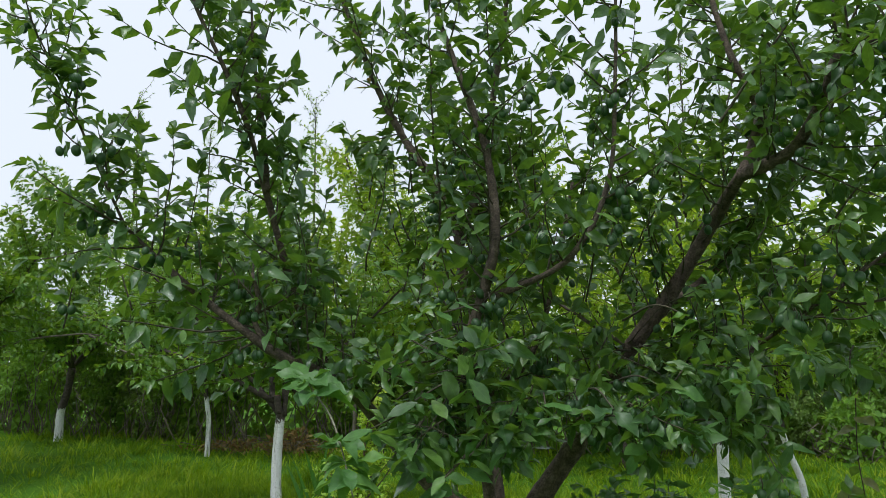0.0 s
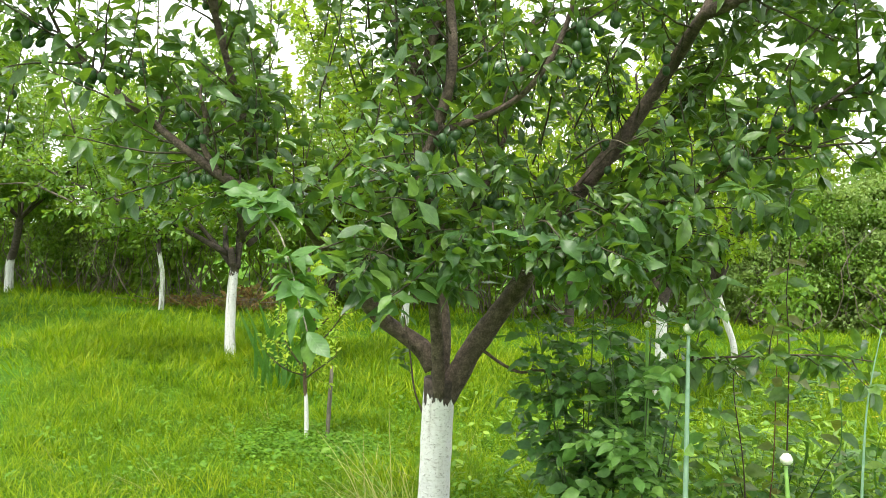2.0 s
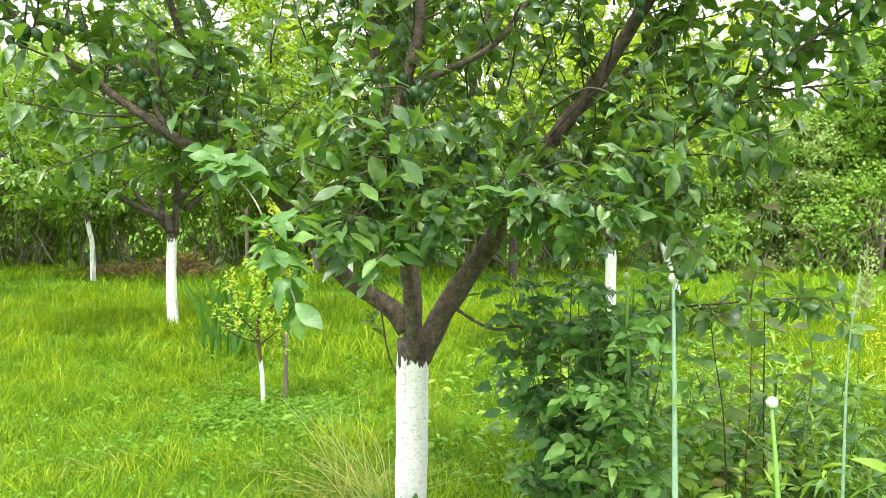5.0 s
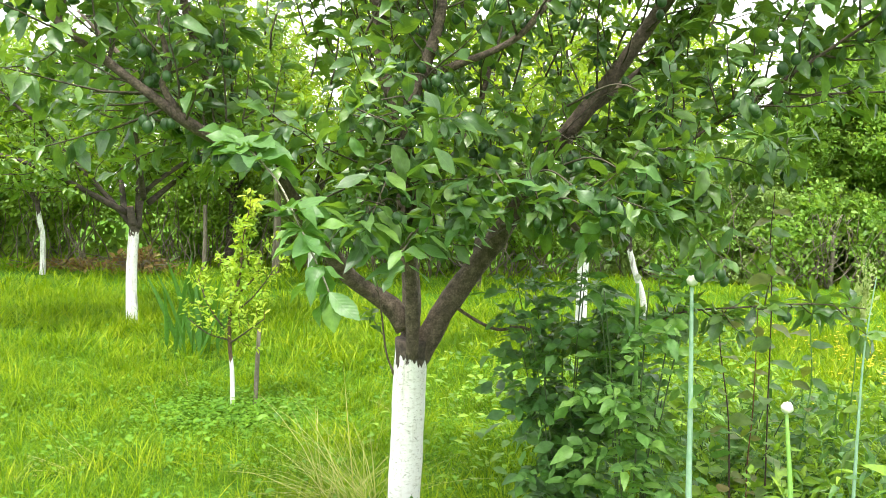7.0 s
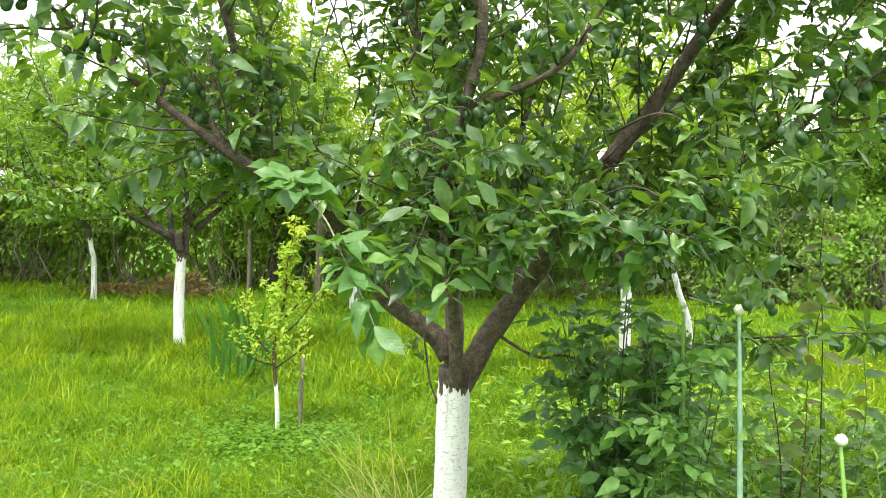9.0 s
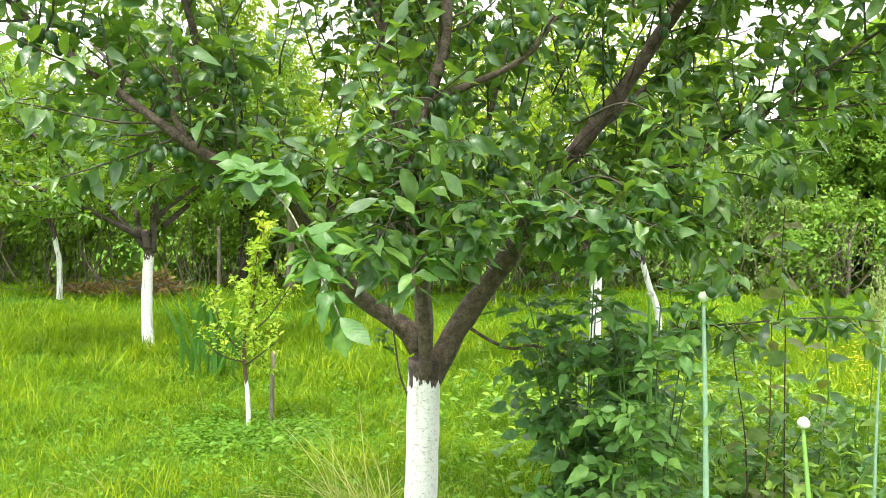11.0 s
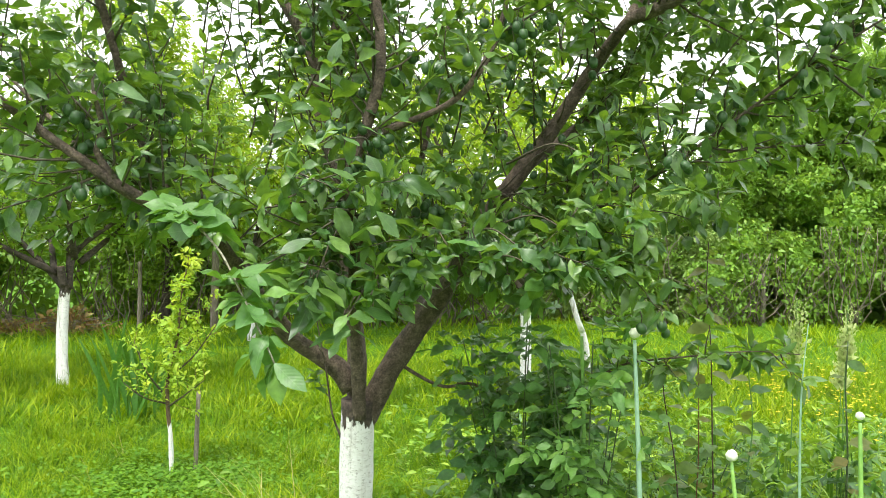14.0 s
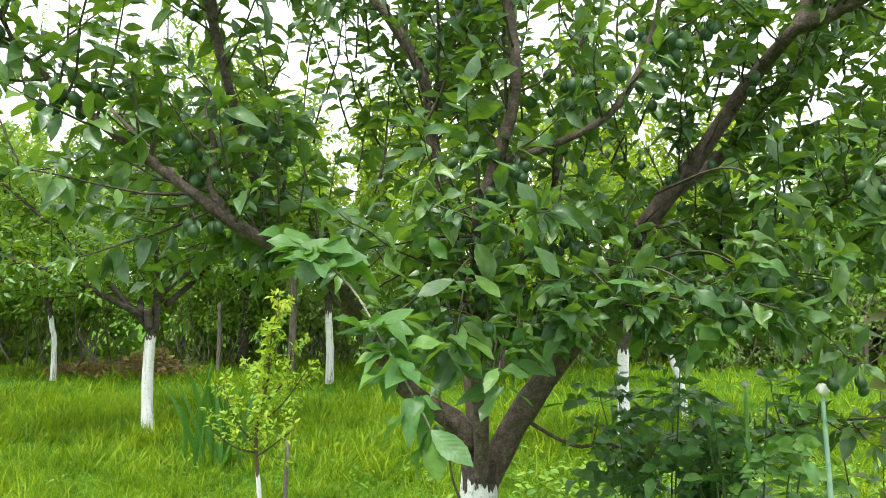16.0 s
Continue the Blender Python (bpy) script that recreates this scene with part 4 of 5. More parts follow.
orchard_tree("fruit_tree", (1.75, 5.9), "leaning young tree with whitewashed bent trunk", "fruit tree", 0.86, 33,
             [(-0.03, 0, 0.3), (-0.13, 0, 0.6), (-0.22, 0, 0.9)],
             [[(-0.2, 0, 0.88), (-0.35, 0, 1.3), (-0.4, 0, 2.0), (-0.5, 0, 2.9)]] + fan_limbs((-0.22, 0, 0.95), 3.0, 1.1, 5, 3),
             mat_orchard_leaf, mat_far_bark, 0.09, 0.1, (0.4, 0.8), 0.036, LEAF_MID, group=FRUIT_TREES)
orchard_tree("fruit_tree", (-2.94, 8.7), "fruit tree with tall whitewashed trunk near the hedge", "fruit tree", 1.0, 34,
             [(0, 0, 0.5), (-0.03, 0, 1.0), (-0.03, 0, 1.2)], fan_limbs((-0.03, 0, 1.15), 4.7, 1.9, 9, 4, 0.6),
             mat_orchard_leaf, mat_far_bark, 0.11, 0.06, (0.4, 1.0), 0.06, LEAF_FAR, group=FRUIT_TREES)
orchard_tree("fruit_tree", (-7.15, 8.3), "slender fruit tree with bent whitewashed trunk", "fruit tree", 0.92, 35,
             [(0, 0, 0.55), (-0.04, 0, 0.75), (-0.1, 0, 1.1), (-0.12, 0, 1.35)], fan_limbs((-0.12, 0, 1.1), 3.9, 1.7, 8, 5),
             mat_hedge_leaf, mat_far_bark, 0.11, 0.06, (0.4, 1.0), 0.042, LEAF_FAR, group=FRUIT_TREES)
orchard_tree("fruit_tree", (-11.3, 9.3), "fruit tree with dark bowed trunk, whitewashed at the foot", "fruit tree", 0.6, 36,
             [(0, 0, 0.5), (0.12, 0, 0.9), (0.2, 0, 1.4)], fan_limbs((0.2, 0, 1.4), 4.5, 2.3, 10, 6),
             mat_fruit_leaf, mat_far_bark, 0.12, 0.06, (0.4, 1.0), 0.08, LEAF_FAR, group=FRUIT_TREES)
orchard_tree("fruit_tree", (-9.6, 5.0), "spreading fruit tree with pale bare lower branches", "fruit tree", 0.7, 37,
             [(0, 0, 0.5), (0.0, 0, 0.9), (0.1, 0, 1.2)], fan_limbs((0.1, 0, 1.2), 3.9, 2.3, 9, 7),
             mat_fruit_leaf, mat_far_bark, 0.12, 0.065, (0.4, 1.0), 0.08, LEAF_FAR, group=FRUIT_TREES,
             bare=([(0.1, 0, 1.2), (0.8, 0.7, 1.75), (1.5, 1.25, 1.92), (2.1, 1.3, 1.88), (2.6, 1.35, 1.93), (3.0, 1.3, 2.05)],
                   [(1.7, 1.28, 1.9), (2.1, 1.3, 1.75), (2.5, 1.3, 1.62), (2.9, 1.25, 1.6)]))
for x, y, h, s, sd in ((-0.4, 9.3, 5.0, 1.9, 41), (-5.2, 11.0, 4.0, 1.9, 42), (-9.0, 12.0, 4.6, 2.2, 43), (3.2, 13.6, 4.6, 1.8, 44)):
    orchard_tree("fruit_tree", (x, y), "leafy fruit tree growing close to the hedge", "fruit tree", None, sd,
                 [(0, 0, 0.5), (0.05, 0, 1.1), (0.05, 0, 1.4)], fan_limbs((0.05, 0, 1.3), h, s, 9, sd), mat_orchard_leaf, mat_far_bark, 0.14, 0.12, (0.4, 1.0), 0.08, LEAF_FAR, group=FRUIT_TREES)


# ---- hedge along the back ----
def hedge_shrub(x, y, w, h, seed, mat, label, leaves=6000, size=0.1, depth=0.9, name="hedge_shrub", category="shrub", foot=0.0, heart=0.30, canes=22):
    """A shrub of leaf clumps on bare stems; foot: share of its height that is mostly stems."""
    r = np.random.default_rng(seed)
    z0 = gz(x, y)
    ob = thing(name, (x, y, z0), label, category, "hedge at the back")
    stems = []
    for i in range(canes):
        a, b = r.uniform(-0.5, 0.5, 2)
        q = np.array([x + a * w, y + (b - 0.1) * depth * 0.9, z0 - 0.05])
        ln = [q]
        for k in range(5):
            q = q + np.array([r.normal(0, 0.16), r.normal(0, 0.08), min(h, 2.6) * 0.15])
            ln.append(q)
        stems.append(tube_arrays(np.array(ln), r.uniform(0.007, 0.02), 0.005, 4))
    part("stem_thicket", tri_mesh("stem_thicket", *joined(stems)), mat_wire, ob, "bare brown hedge stems", "stuff")
    k = 90
    low = foot * h
    cx = np.stack([x + r.uniform(-0.5, 0.5, k) * w, y + r.uniform(-0.5, 0.5, k) * depth, low + (h - low) * r.beta(1.0, 1.0, k)], 1)
    edge = 1 - ((cx[:, 0] - x) / (w * 0.62)) ** 2
    cx[:, 2] = z0 + 0.12 + cx[:, 2] * (0.55 + 0.45 * edge)
    weight = r.uniform(0.3, 1.7, k)
    who = r.choice(k, leaves, p=weight / weight.sum())
    pos = cx[who] + r.normal(0, 1, (leaves, 3)) * np.array([0.14, 0.12, 0.085])
    pos[:, 2] = np.maximum(pos[:, 2], z0 + 0.05)
    way = unit(r.normal(0, 1, (leaves, 3)) + np.array([0, -0.5, -0.3]))
    up = np.array([0, -0.2, 0.9]) + r.normal(0, 0.65, (leaves, 3))
    big = size * r.uniform(0.55, 1.3, leaves)
    # oversized leaves added behind the heart of the shrub, to block the sky
    inner = leaves // 8
    pos[:inner, 0] = x + w * r.uniform(-0.55, 0.55, inner)
    pos[:inner, 1] = y + depth * r.uniform(0.25, 0.6, inner)
    pos[:inner, 2] = z0 + h * 0.92 * r.random(inner)
    big[:inner] = r.uniform(0.7, 1.1, inner) * heart
    part("foliage", tri_mesh("foliage", *scattered(LEAF_FAR, *frames_of(pos, way, up, big))), mat, ob, "", "stuff")


for i, x in enumerate(np.arange(-15.5, 1.6, 1.25)):
    hedge_shrub(x, 11.4 + 0.3 * math.sin(i * 2.1) - (0.9 if x < -7 else 0), 1.6, 2.3 + 0.5 * math.sin(i * 1.3), 60 + i, (mat_hedge_leaf, mat_hedge_leaf, mat_vine_leaf, mat_hedge_leaf, mat_grey_leaf)[i % 5], ("dense dark green hedge shrub on bare stems", "dense dark green hedge shrub on bare stems", "bright green hedge shrub overgrown with vine", "dense dark green hedge shrub on bare stems", "pale green hedge shrub on bare stems")[i % 5], 4600, 0.095, foot=0.3, canes=26)
for i, (x, y, h) in enumerate(((2.4, 12.2, 2.3), (3.4, 12.4, 2.7), (4.4, 12.3, 3.0), (5.2, 12.6, 3.4))):
    hedge_shrub(x, y, 1.6, h, 90 + i, (mat_grey_leaf, mat_vine_leaf)[i % 2], ("pale grey-green bushy hedge shrub", "fresh green bushy hedge shrub")[i % 2], 10000, 0.072, canes=10)
for i, (x, y, h) in enumerate(((6.3, 12.7, 4.9), (7.3, 12.6, 5.6), (8.5, 12.8, 6.0), (9.6, 12.6, 5.8))):
    hedge_shrub(x, y, 1.5, h, 100 + i, (mat_hedge_leaf, mat_vine_leaf)[i % 2], "tall tree smothered in climbing vine", 11500, 0.10, 1.3, heart=0.5, canes=5)
for i, (x, y, h) in enumerate(((4.9, 11.6, 1.3), (5.6, 11.9, 1.9), (6.6, 11.8, 1.6), (7.4, 11.7, 2.6), (8.6, 11.8, 2.2), (3.1, 11.5, 0.9))):
    hedge_shrub(x, y, 0.6, h, 110 + i, mat_vine_leaf, "bright green vine climbing on the hedge", 900, 0.11, 0.4, "vine", "vine")


def far_woods():
    """Distant trees round the orchard, too many to count."""
    r = np.random.default_rng(3)
    n = 5000
    a = r.uniform(0, 6.283, 120)
    rad = r.uniform(22, 40, 120)
    c = np.stack([np.sin(a) * rad, 6 + np.cos(a) * rad, r.uniform(1.2, 3.0, 120)], 1)
    who = r.integers(0, 120, n)
    pos = c[who] + r.normal(0, 1, (n, 3)) * np.array([1.6, 1.6, 1.0])
    pos[:, 2] = np.abs(pos[:, 2] + 0.1) + 0.02
    way = r.normal(0, 1, (n, 3))
    me = tri_mesh("far_woods", *scattered(LEAF_FAR, *frames_of(pos, way, r.normal(0, 0.5, (n, 3)) + [0, 0, 1], r.uniform(0.45, 0.9, n))))
    me.materials.append(mat_hedge_leaf)
    tagged(new("far_woods", me), "distant belt of leafy green trees around the orchard", "woods", kind="stuff")


far_woods()


def slim_tree(x, y, h, seed):
    """Slender poplar-like tree that stands up over the orchard."""
    tree = thing("poplar_tree", (x, y, gz(x, y)), "slender pale green tree rising behind the orchard", "tree")
    c = Crown(seed)
    line = [(x, y, -0.1), (x + 0.05, y, h * 0.5), (x, y, h)]
    part("trunk", limb_mesh("trunk", line, 0.07, 0.01, 8, 0.1, 0.2), mat_far_bark, tree)
    c.along(line, 0.13, (0.3, 0.8), 0.008, 0.09, lean=(0, 0, 1.2), start=0.25, gap=0.07, sides=3)
    part("brushwood", tri_mesh("brushwood", *joined(c.twigs)), mat_twig, tree, "", "stuff")
    part("foliage", tri_mesh("foliage", *scattered(LEAF_FAR, *c.arrays())), mat_grey_leaf, tree, "", "stuff")


for x, y, h, s in ((-14.0, 14.0, 9.0, 1), (-8.4, 14.0, 8.3, 2), (-12.3, 15.0, 8.0, 3), (0.6, 13.5, 8.6, 4), (1.4, 14.5, 8.2, 5)):
    slim_tree(x, y, h, s)


# ---- things in the meadow ----
def sapling():
    x, y = -1.56, 2.15
    z = gz(x, y)
    tree = thing("sapling", (x, y, z), "young yellow-green fruit sapling with thin whitewashed stem", "sapling")
    stem = [(x, y, z - 0.04), (x - 0.01, y, 0.1), (x - 0.03, y, 0.28), (x - 0.03, y, 0.5), (x + 0.03, y, 0.75), (x + 0.05, y, 1.0), (x + 0.1, y, 1.28)]
    part("stem", limb_mesh("stem", stem, 0.017, 0.005, 8, 0.12, 0.03), bark_material("limed_sapling_bark", (0.08, 0.05, 0.03), (0.2, 0.14, 0.08), 3, white_to=0.2), tree, "thin stem, whitewashed below")
    c = Crown(77)
    side = [[(x - 0.03, y, 0.35), (x - 0.16, y - 0.05, 0.55), (x - 0.24, y - 0.05, 0.74)], [(x - 0.02, y, 0.5), (x + 0.14, y, 0.64), (x + 0.3, y, 0.86)],
            [(x, y, 0.62), (x + 0.12, y + 0.1, 0.78), (x + 0.16, y + 0.1, 0.98)], [(x - 0.03, y, 0.45), (x - 0.08, y + 0.15, 0.62), (x - 0.1, y + 0.2, 0.86)],
            [(x - 0.03, y, 0.3), (x + 0.12, y - 0.1, 0.4), (x + 0.25, y - 0.1, 0.5)], [(x - 0.03, y, 0.32), (x - 0.15, y - 0.1, 0.38), (x - 0.28, y - 0.1, 0.47)]]
    for ln in side:
        part("branch", limb_mesh("branch", ln, 0.007, 0.003, 6, 0.1, 0.04), mat_twig, tree)
        c.along(ln, 0.042, (0.05, 0.19), 0.002, 0.045, start=0.1, gap=0.018, sides=3)
    c.along(stem[3:], 0.017, (0.04, 0.11), 0.002, 0.058, gap=0.018, sides=3)
    part("brushwood", tri_mesh("brushwood", *joined(c.twigs)), mat_red_stem, tree, "", "stuff")
    add_leaf_parts(c, tree, LEAF, LEAF, mat_sapling_leaf, leaf_material("sapling_leaf_single", [(0.3, 0.46, 0.04), (0.46, 0.54, 0.05)], (0.65, 0.75, 0.06), 0.5, 0.4, True), (x + 0.1, y - 0.3, 1.4), 60)


sapling()


def stake():
    x, y = -1.40, 2.2
    ob = thing("stake", (x, y, gz(x, y)), "weathered wooden stake beside the sapling", "stake")
    part("post", limb_mesh("post", [(x - 0.02, y, gz(x, y) - 0.1), (x - 0.012, y, 0.1), (x, y, 0.395)], 0.017, 0.014, 7, 0.15, 0.04), mat_dry_wood, ob)


stake()


def iris_clump():
    x, y = -2.42, 3.4
    r = np.random.default_rng(9)
    ob = thing("iris_clump", (x, y, gz(x, y)), "clump of dark green sword-shaped iris leaves", "iris")
    me = tri_mesh("iris_leaf", *leaf_template(0.068, 6, 0.5, 0.14, 0, 0.35))
    me.materials.append(mat_iris_leaf)
    for i in range(22):
        p = np.array([x + r.choice([-0.11, 0.09]) + r.normal(0, 0.06), y + r.normal(0, 0.1), 0])
        p[2] = gz(p[0], p[1]) - 0.02
        pos, rot = frames_of([p], [(r.normal(-0.05, 0.14), r.normal(0, 0.12), 1.0)], [(r.normal(), r.normal(), 0.2)], [r.uniform(0.5, 0.9)])
        part("iris_leaf", me, mat_iris_leaf, ob, m=Matrix([[*rot[0][a], pos[0][a]] for a in range(3)] + [[0, 0, 0, 1]]))


iris_clump()


def brush_pile(x, y, w, h, seed):
    r = np.random.default_rng(seed)
    ob = thing("brush_pile", (x, y, gz(x, y)), "pile of withered brown cuttings on the grass", "brush pile")
    n = 600
    pos = np.stack([x + r.normal(0, w / 2.4, n), y + r.normal(0, 0.3, n), np.zeros(n)], 1)
    pos[:, 2] = gz(x, y) + r.random(n) * h * np.exp(-((pos[:, 0] - x) / (w * 0.6)) ** 2)
    part("dead_leaves", tri_mesh("dead_leaves", *scattered(LEAF_FAR, *frames_of(pos, r.normal(0, 1, (n, 3)), r.normal(0, 0.5, (n, 3)) + [0, 0, 1], r.uniform(0.05, 0.13, n)))), mat_dead_leaf, ob, "", "stuff")
    st = []
    for i in range(40):
        p = np.array([x + r.normal(0, w / 3), y + r.normal(0, 0.2), gz(x, y) + r.random() * h * 0.6])
        d = unit(r.normal(0, 1, 3) * [1, 1, 0.35]) * r.uniform(0.2, 0.5)
        st.append(tube_arrays(np.array([p - d, p, p + d + [0, 0, 0.03]]), 0.008, 0.004, 4))
    part("sticks", tri_mesh("sticks", *joined(st)), mat_wire, ob, "dry cut sticks", "stuff")


brush_pile(-6.1, 9.3, 0.8, 0.42, 4)
brush_pile(-7.3, 9.3, 1.0, 0.14, 5)


def fence_post(x, y, h, r, label):
    ob = thing("fence_post", (x, y, gz(x, y)), label, "post", "fence posts along the hedge")
    part("post", limb_mesh("post", [(x, y, -0.2), (x + 0.02, y, h * 0.5), (x + 0.01, y, h)], r, r * 0.85, 9, 0.12, 0.12), mat_dry_wood, ob)


fence_post(-5.4, 10.3, 1.1, 0.04, "weathered brown wooden fence post")
fence_post(-4.1, 10.4, 2.2, 0.07, "tall dark wooden fence post at the hedge")
fence_post(5.95, 11.95, 0.95, 0.05, "grey wooden fence post hung with vines")


# ---- garden bed beside the plum ----
def compound_leaf(c, p, d, size, pairs=3):
    """Rose leaf: a stalk with pairs of leaflets and one at its tip."""
    d = unit(d)
    side = unit(np.cross(d, [0, 0, 1.0]) + c.r.normal(0, 0.15, 3))
    length = size * (pairs + 0.4) * 0.75
    line = [np.array(p) + d * length * t + np.array([0, 0, -0.25 * length * t * t]) for t in (0, 0.5, 1)]
    c.twigs.append(tube_arrays(np.array(line), 0.0015, 0.001, 3))
    nrm = np.array([0, -0.25, 0.9]) + c.r.normal(0, 0.45, 3)
    for k in range(pairs):
        t = 0.35 + 0.55 * k / pairs
        q = np.array(p) + d * length * t + np.array([0, 0, -0.25 * length * t * t])
        for s in (-1, 1):
            c.pos.append(q), c.way.append(side * s + d * 0.5 + c.r.normal(0, 0.1, 3) + [0, 0, -0.05]), c.up.append(nrm + c.r.normal(0, 0.2, 3)), c.size.append(size * c.r.uniform(0.75, 1.1))
    c.pos.append(line[-1]), c.way.append(d + [0, 0, -0.3]), c.up.append(nrm), c.size.append(size * 1.15)


LEAF_ROSE = [leaf_template(0.62, 4, 0.25, c, 0.03, 0.45, 0.04, 0.15, p, b) for c, p, b in ((0.15, 0, 0.05), (0.35, 2, -0.06), (0.02, 4, 0.0))]
LEAF_ROSE_FINE = [leaf_template(0.62, 11, 0.25, c, 0.05, 0.45, 0.04, 0.15, p, b) for c, p, b in ((0.15, 0, 0.05), (0.35, 2, -0.06), (0.02, 4, 0.0))]
mat_cane = plain_material("old_rose_cane", (0.04, 0.075, 0.025), (0.09, 0.13, 0.045), 60)


def rose_bush(x, y, h, w, seed, canes, label, single, mats, full=0.3):
    z0 = gz(x, y)
    ob = thing("rose_bush", (x, y, z0), label, "rose bush", "roses of the garden bed")
    c = Crown(seed)
    owners = []
    for i in range(canes):
        a = i * 6.283 / canes + c.r.normal(0, 0.3)
        d = np.array([math.cos(a) * w, math.sin(a) * w * 0.75, 0])
        hh = h * c.r.uniform(0.65, 1.05)
        ln = [np.array([x, y, z0 - 0.03]) + d * 0.1, np.array([x, y, z0 + hh * 0.4]) + d * 0.35, np.array([x, y, z0 + hh * 0.8]) + d * 0.75, np.array([x, y, z0 + hh]) + d]
        cane = part("cane", limb_mesh("cane", ln, 0.0042, 0.002, 6, 0.1, 0.05), mat_cane, ob)
        pts = smooth_line(ln, 0.03)
        for q in pts[3::1]:
            for rep in range(2):
                o = c.r.normal(0, 1, 3)
                o[2] = o[2] * 0.4 + 0.2
                if c.r.random() < full * min(1.0, 0.25 + 1.3 * (q[2] - z0) / h):
                    compound_leaf(c, q + c.r.normal(0, 0.035, 3), o + [0, -0.25, 0], c.r.uniform(0.036, 0.068), int(c.r.integers(2, 4)))
        owners += [cane] * (len(c.pos) - len(owners))
    part("stalk_rest", tri_mesh("stalk_rest", *joined(c.twigs)), mat_green_stem, ob, "", "stuff")
    add_leaf_parts(c, ob, LEAF_ROSE, LEAF_ROSE_FINE, *mats, (x + 0.05, y - 0.9, z0 + h * 0.6), single, owners=owners)


rose_bush(0.60, -0.10, 1.14, 0.21, 51, 13, "dense dark green rose bush beside the plum", 220, (mat_rose_leaf, mat_rose_leaf_single), 0.5)
rose_bush(0.80, -0.34, 1.08, 0.13, 52, 9, "lighter green rose bush with fresh growth", 200, (mat_young_rose, mat_young_rose_single), 0.36)
rose_bush(1.3, 0.35, 0.7, 0.26, 53, 5, "low rose bush among the weeds", 60, (mat_young_rose, mat_young_rose_single))


mat_onion_stem = plain_material("onion_stem", (0.16, 0.34, 0.07), (0.26, 0.46, 0.1), 40, 0.5)


def allium(x, y, z, bx, by, label, r=0.016, green=None):
    ob = thing("allium", (bx, by, gz(bx, by)), label, "allium", "alliums of the garden bed")
    stem = [(bx, by, gz(bx, by) - 0.03), ((x + bx * 2) / 3, (y + by * 2) / 3, z * 0.35), ((x * 2 + bx) / 3, (y * 2 + by) / 3, z * 0.7), (x, y, z - 0.02)]
    part("stem", limb_mesh("stem", stem, 0.0125, 0.0052, 10, 0.04, 0.03), green or mat_allium_stem, ob, "hollow smooth stalk")
    bm = bmesh.new()
    bmesh.ops.create_icosphere(bm, subdivisions=3, radius=r)
    for v in bm.verts:
        v.co *= 1 + 0.22 * noise.noise(v.co * 210)
        v.co.z *= 0.95
        if v.co.z > r * 0.6:
            v.co.z += (v.co.z - r * 0.6) * 0.3
        v.co += Vector((x, y, z))
    for f in bm.faces:
        f.smooth = True
    part("bud", bm, mat_bud, ob, "pale papery flower bud")


allium(0.921, -0.536, 1.119, 0.94, -0.64, "tall flowering onion stalk with white bud")
allium(1.206, -0.558, 0.76, 1.26, -0.6, "shorter onion stalk with creamy white bud", 0.017, mat_onion_stem)
allium(0.80, -0.27, 1.098, 0.83, -0.25, "onion stalk with small white bud among the roses", 0.011, mat_onion_stem)
allium(1.56, -0.6, 0.893, 1.565, -0.62, "green onion stalk with closed pointed bud", 0.012, mat_onion_stem)


def onion_leaf(points, label):
    ob = thing("onion_leaf", (*points[0][:2], gz(*points[0][:2])), label, "allium", "alliums of the garden bed")
    part("leaf", limb_mesh("leaf", [(points[0][0], points[0][1], gz(*points[0][:2]) - 0.03), *points[1:]], 0.0095, 0.0012, 8, 0.05, 0.04), mat_allium_stem, ob)


onion_leaf([(1.42, -0.54, 0), (1.415, -0.54, 0.45), (1.412, -0.545, 0.85), (1.425, -0.53, 1.0), (1.457, -0.49, 1.15)], "long hollow blue-green onion leaf")


mat_red_leaf = leaf_material("red_tinged_leaf", [(0.055, 0.14, 0.035), (0.10, 0.21, 0.04), (0.22, 0.17, 0.045), (0.07, 0.17, 0.035)], (0.36, 0.5, 0.05), 0.45, 0.26, True, 0.4, veins=0.6)
mat_dark_stem = plain_material("dark_stem", (0.035, 0.025, 0.018), (0.09, 0.055, 0.035), 60)


def young_shoot(line, r0, seed, label, mat, gap, size, first=0.0, bunch=1):
    """A thin woody shoot with sparse stalked leaves."""
    r = np.random.default_rng(seed)
    ln = [(line[0][0], line[0][1], gz(*line[0][:2]) - 0.03), *line[1:]]
    ob = thing("young_shoot", (*line[0][:2], gz(*line[0][:2])), label, "shoot", "red-stemmed shoots")
    stem = part("stem", limb_mesh("stem", ln, r0, r0 * 0.4, 7, 0.12, 0.03), mat, ob)
    pts = smooth_line(ln, 0.02)
    forms = leaf_pieces("leaf", LEAF_ROSE_FINE, mat_red_leaf)
    a = r.uniform(0, 6)
    for q in pts[int(first * len(pts))::gap]:
        for k in range(bunch):
            a += 2.4
            pos, rot = frames_of([q], [(math.cos(a), math.sin(a) * 0.8, r.uniform(-0.5, 0.35))], [(r.normal(0, 0.35), r.normal(0, 0.35) - 0.5, 0.85)], [size * r.uniform(0.6, 1.2)])
            part("leaf", forms[len(stem.children) % 3], mat_red_leaf, stem, m=Matrix([[*rot[0][i], pos[0][i]] for i in range(3)] + [[0, 0, 0, 1]]))


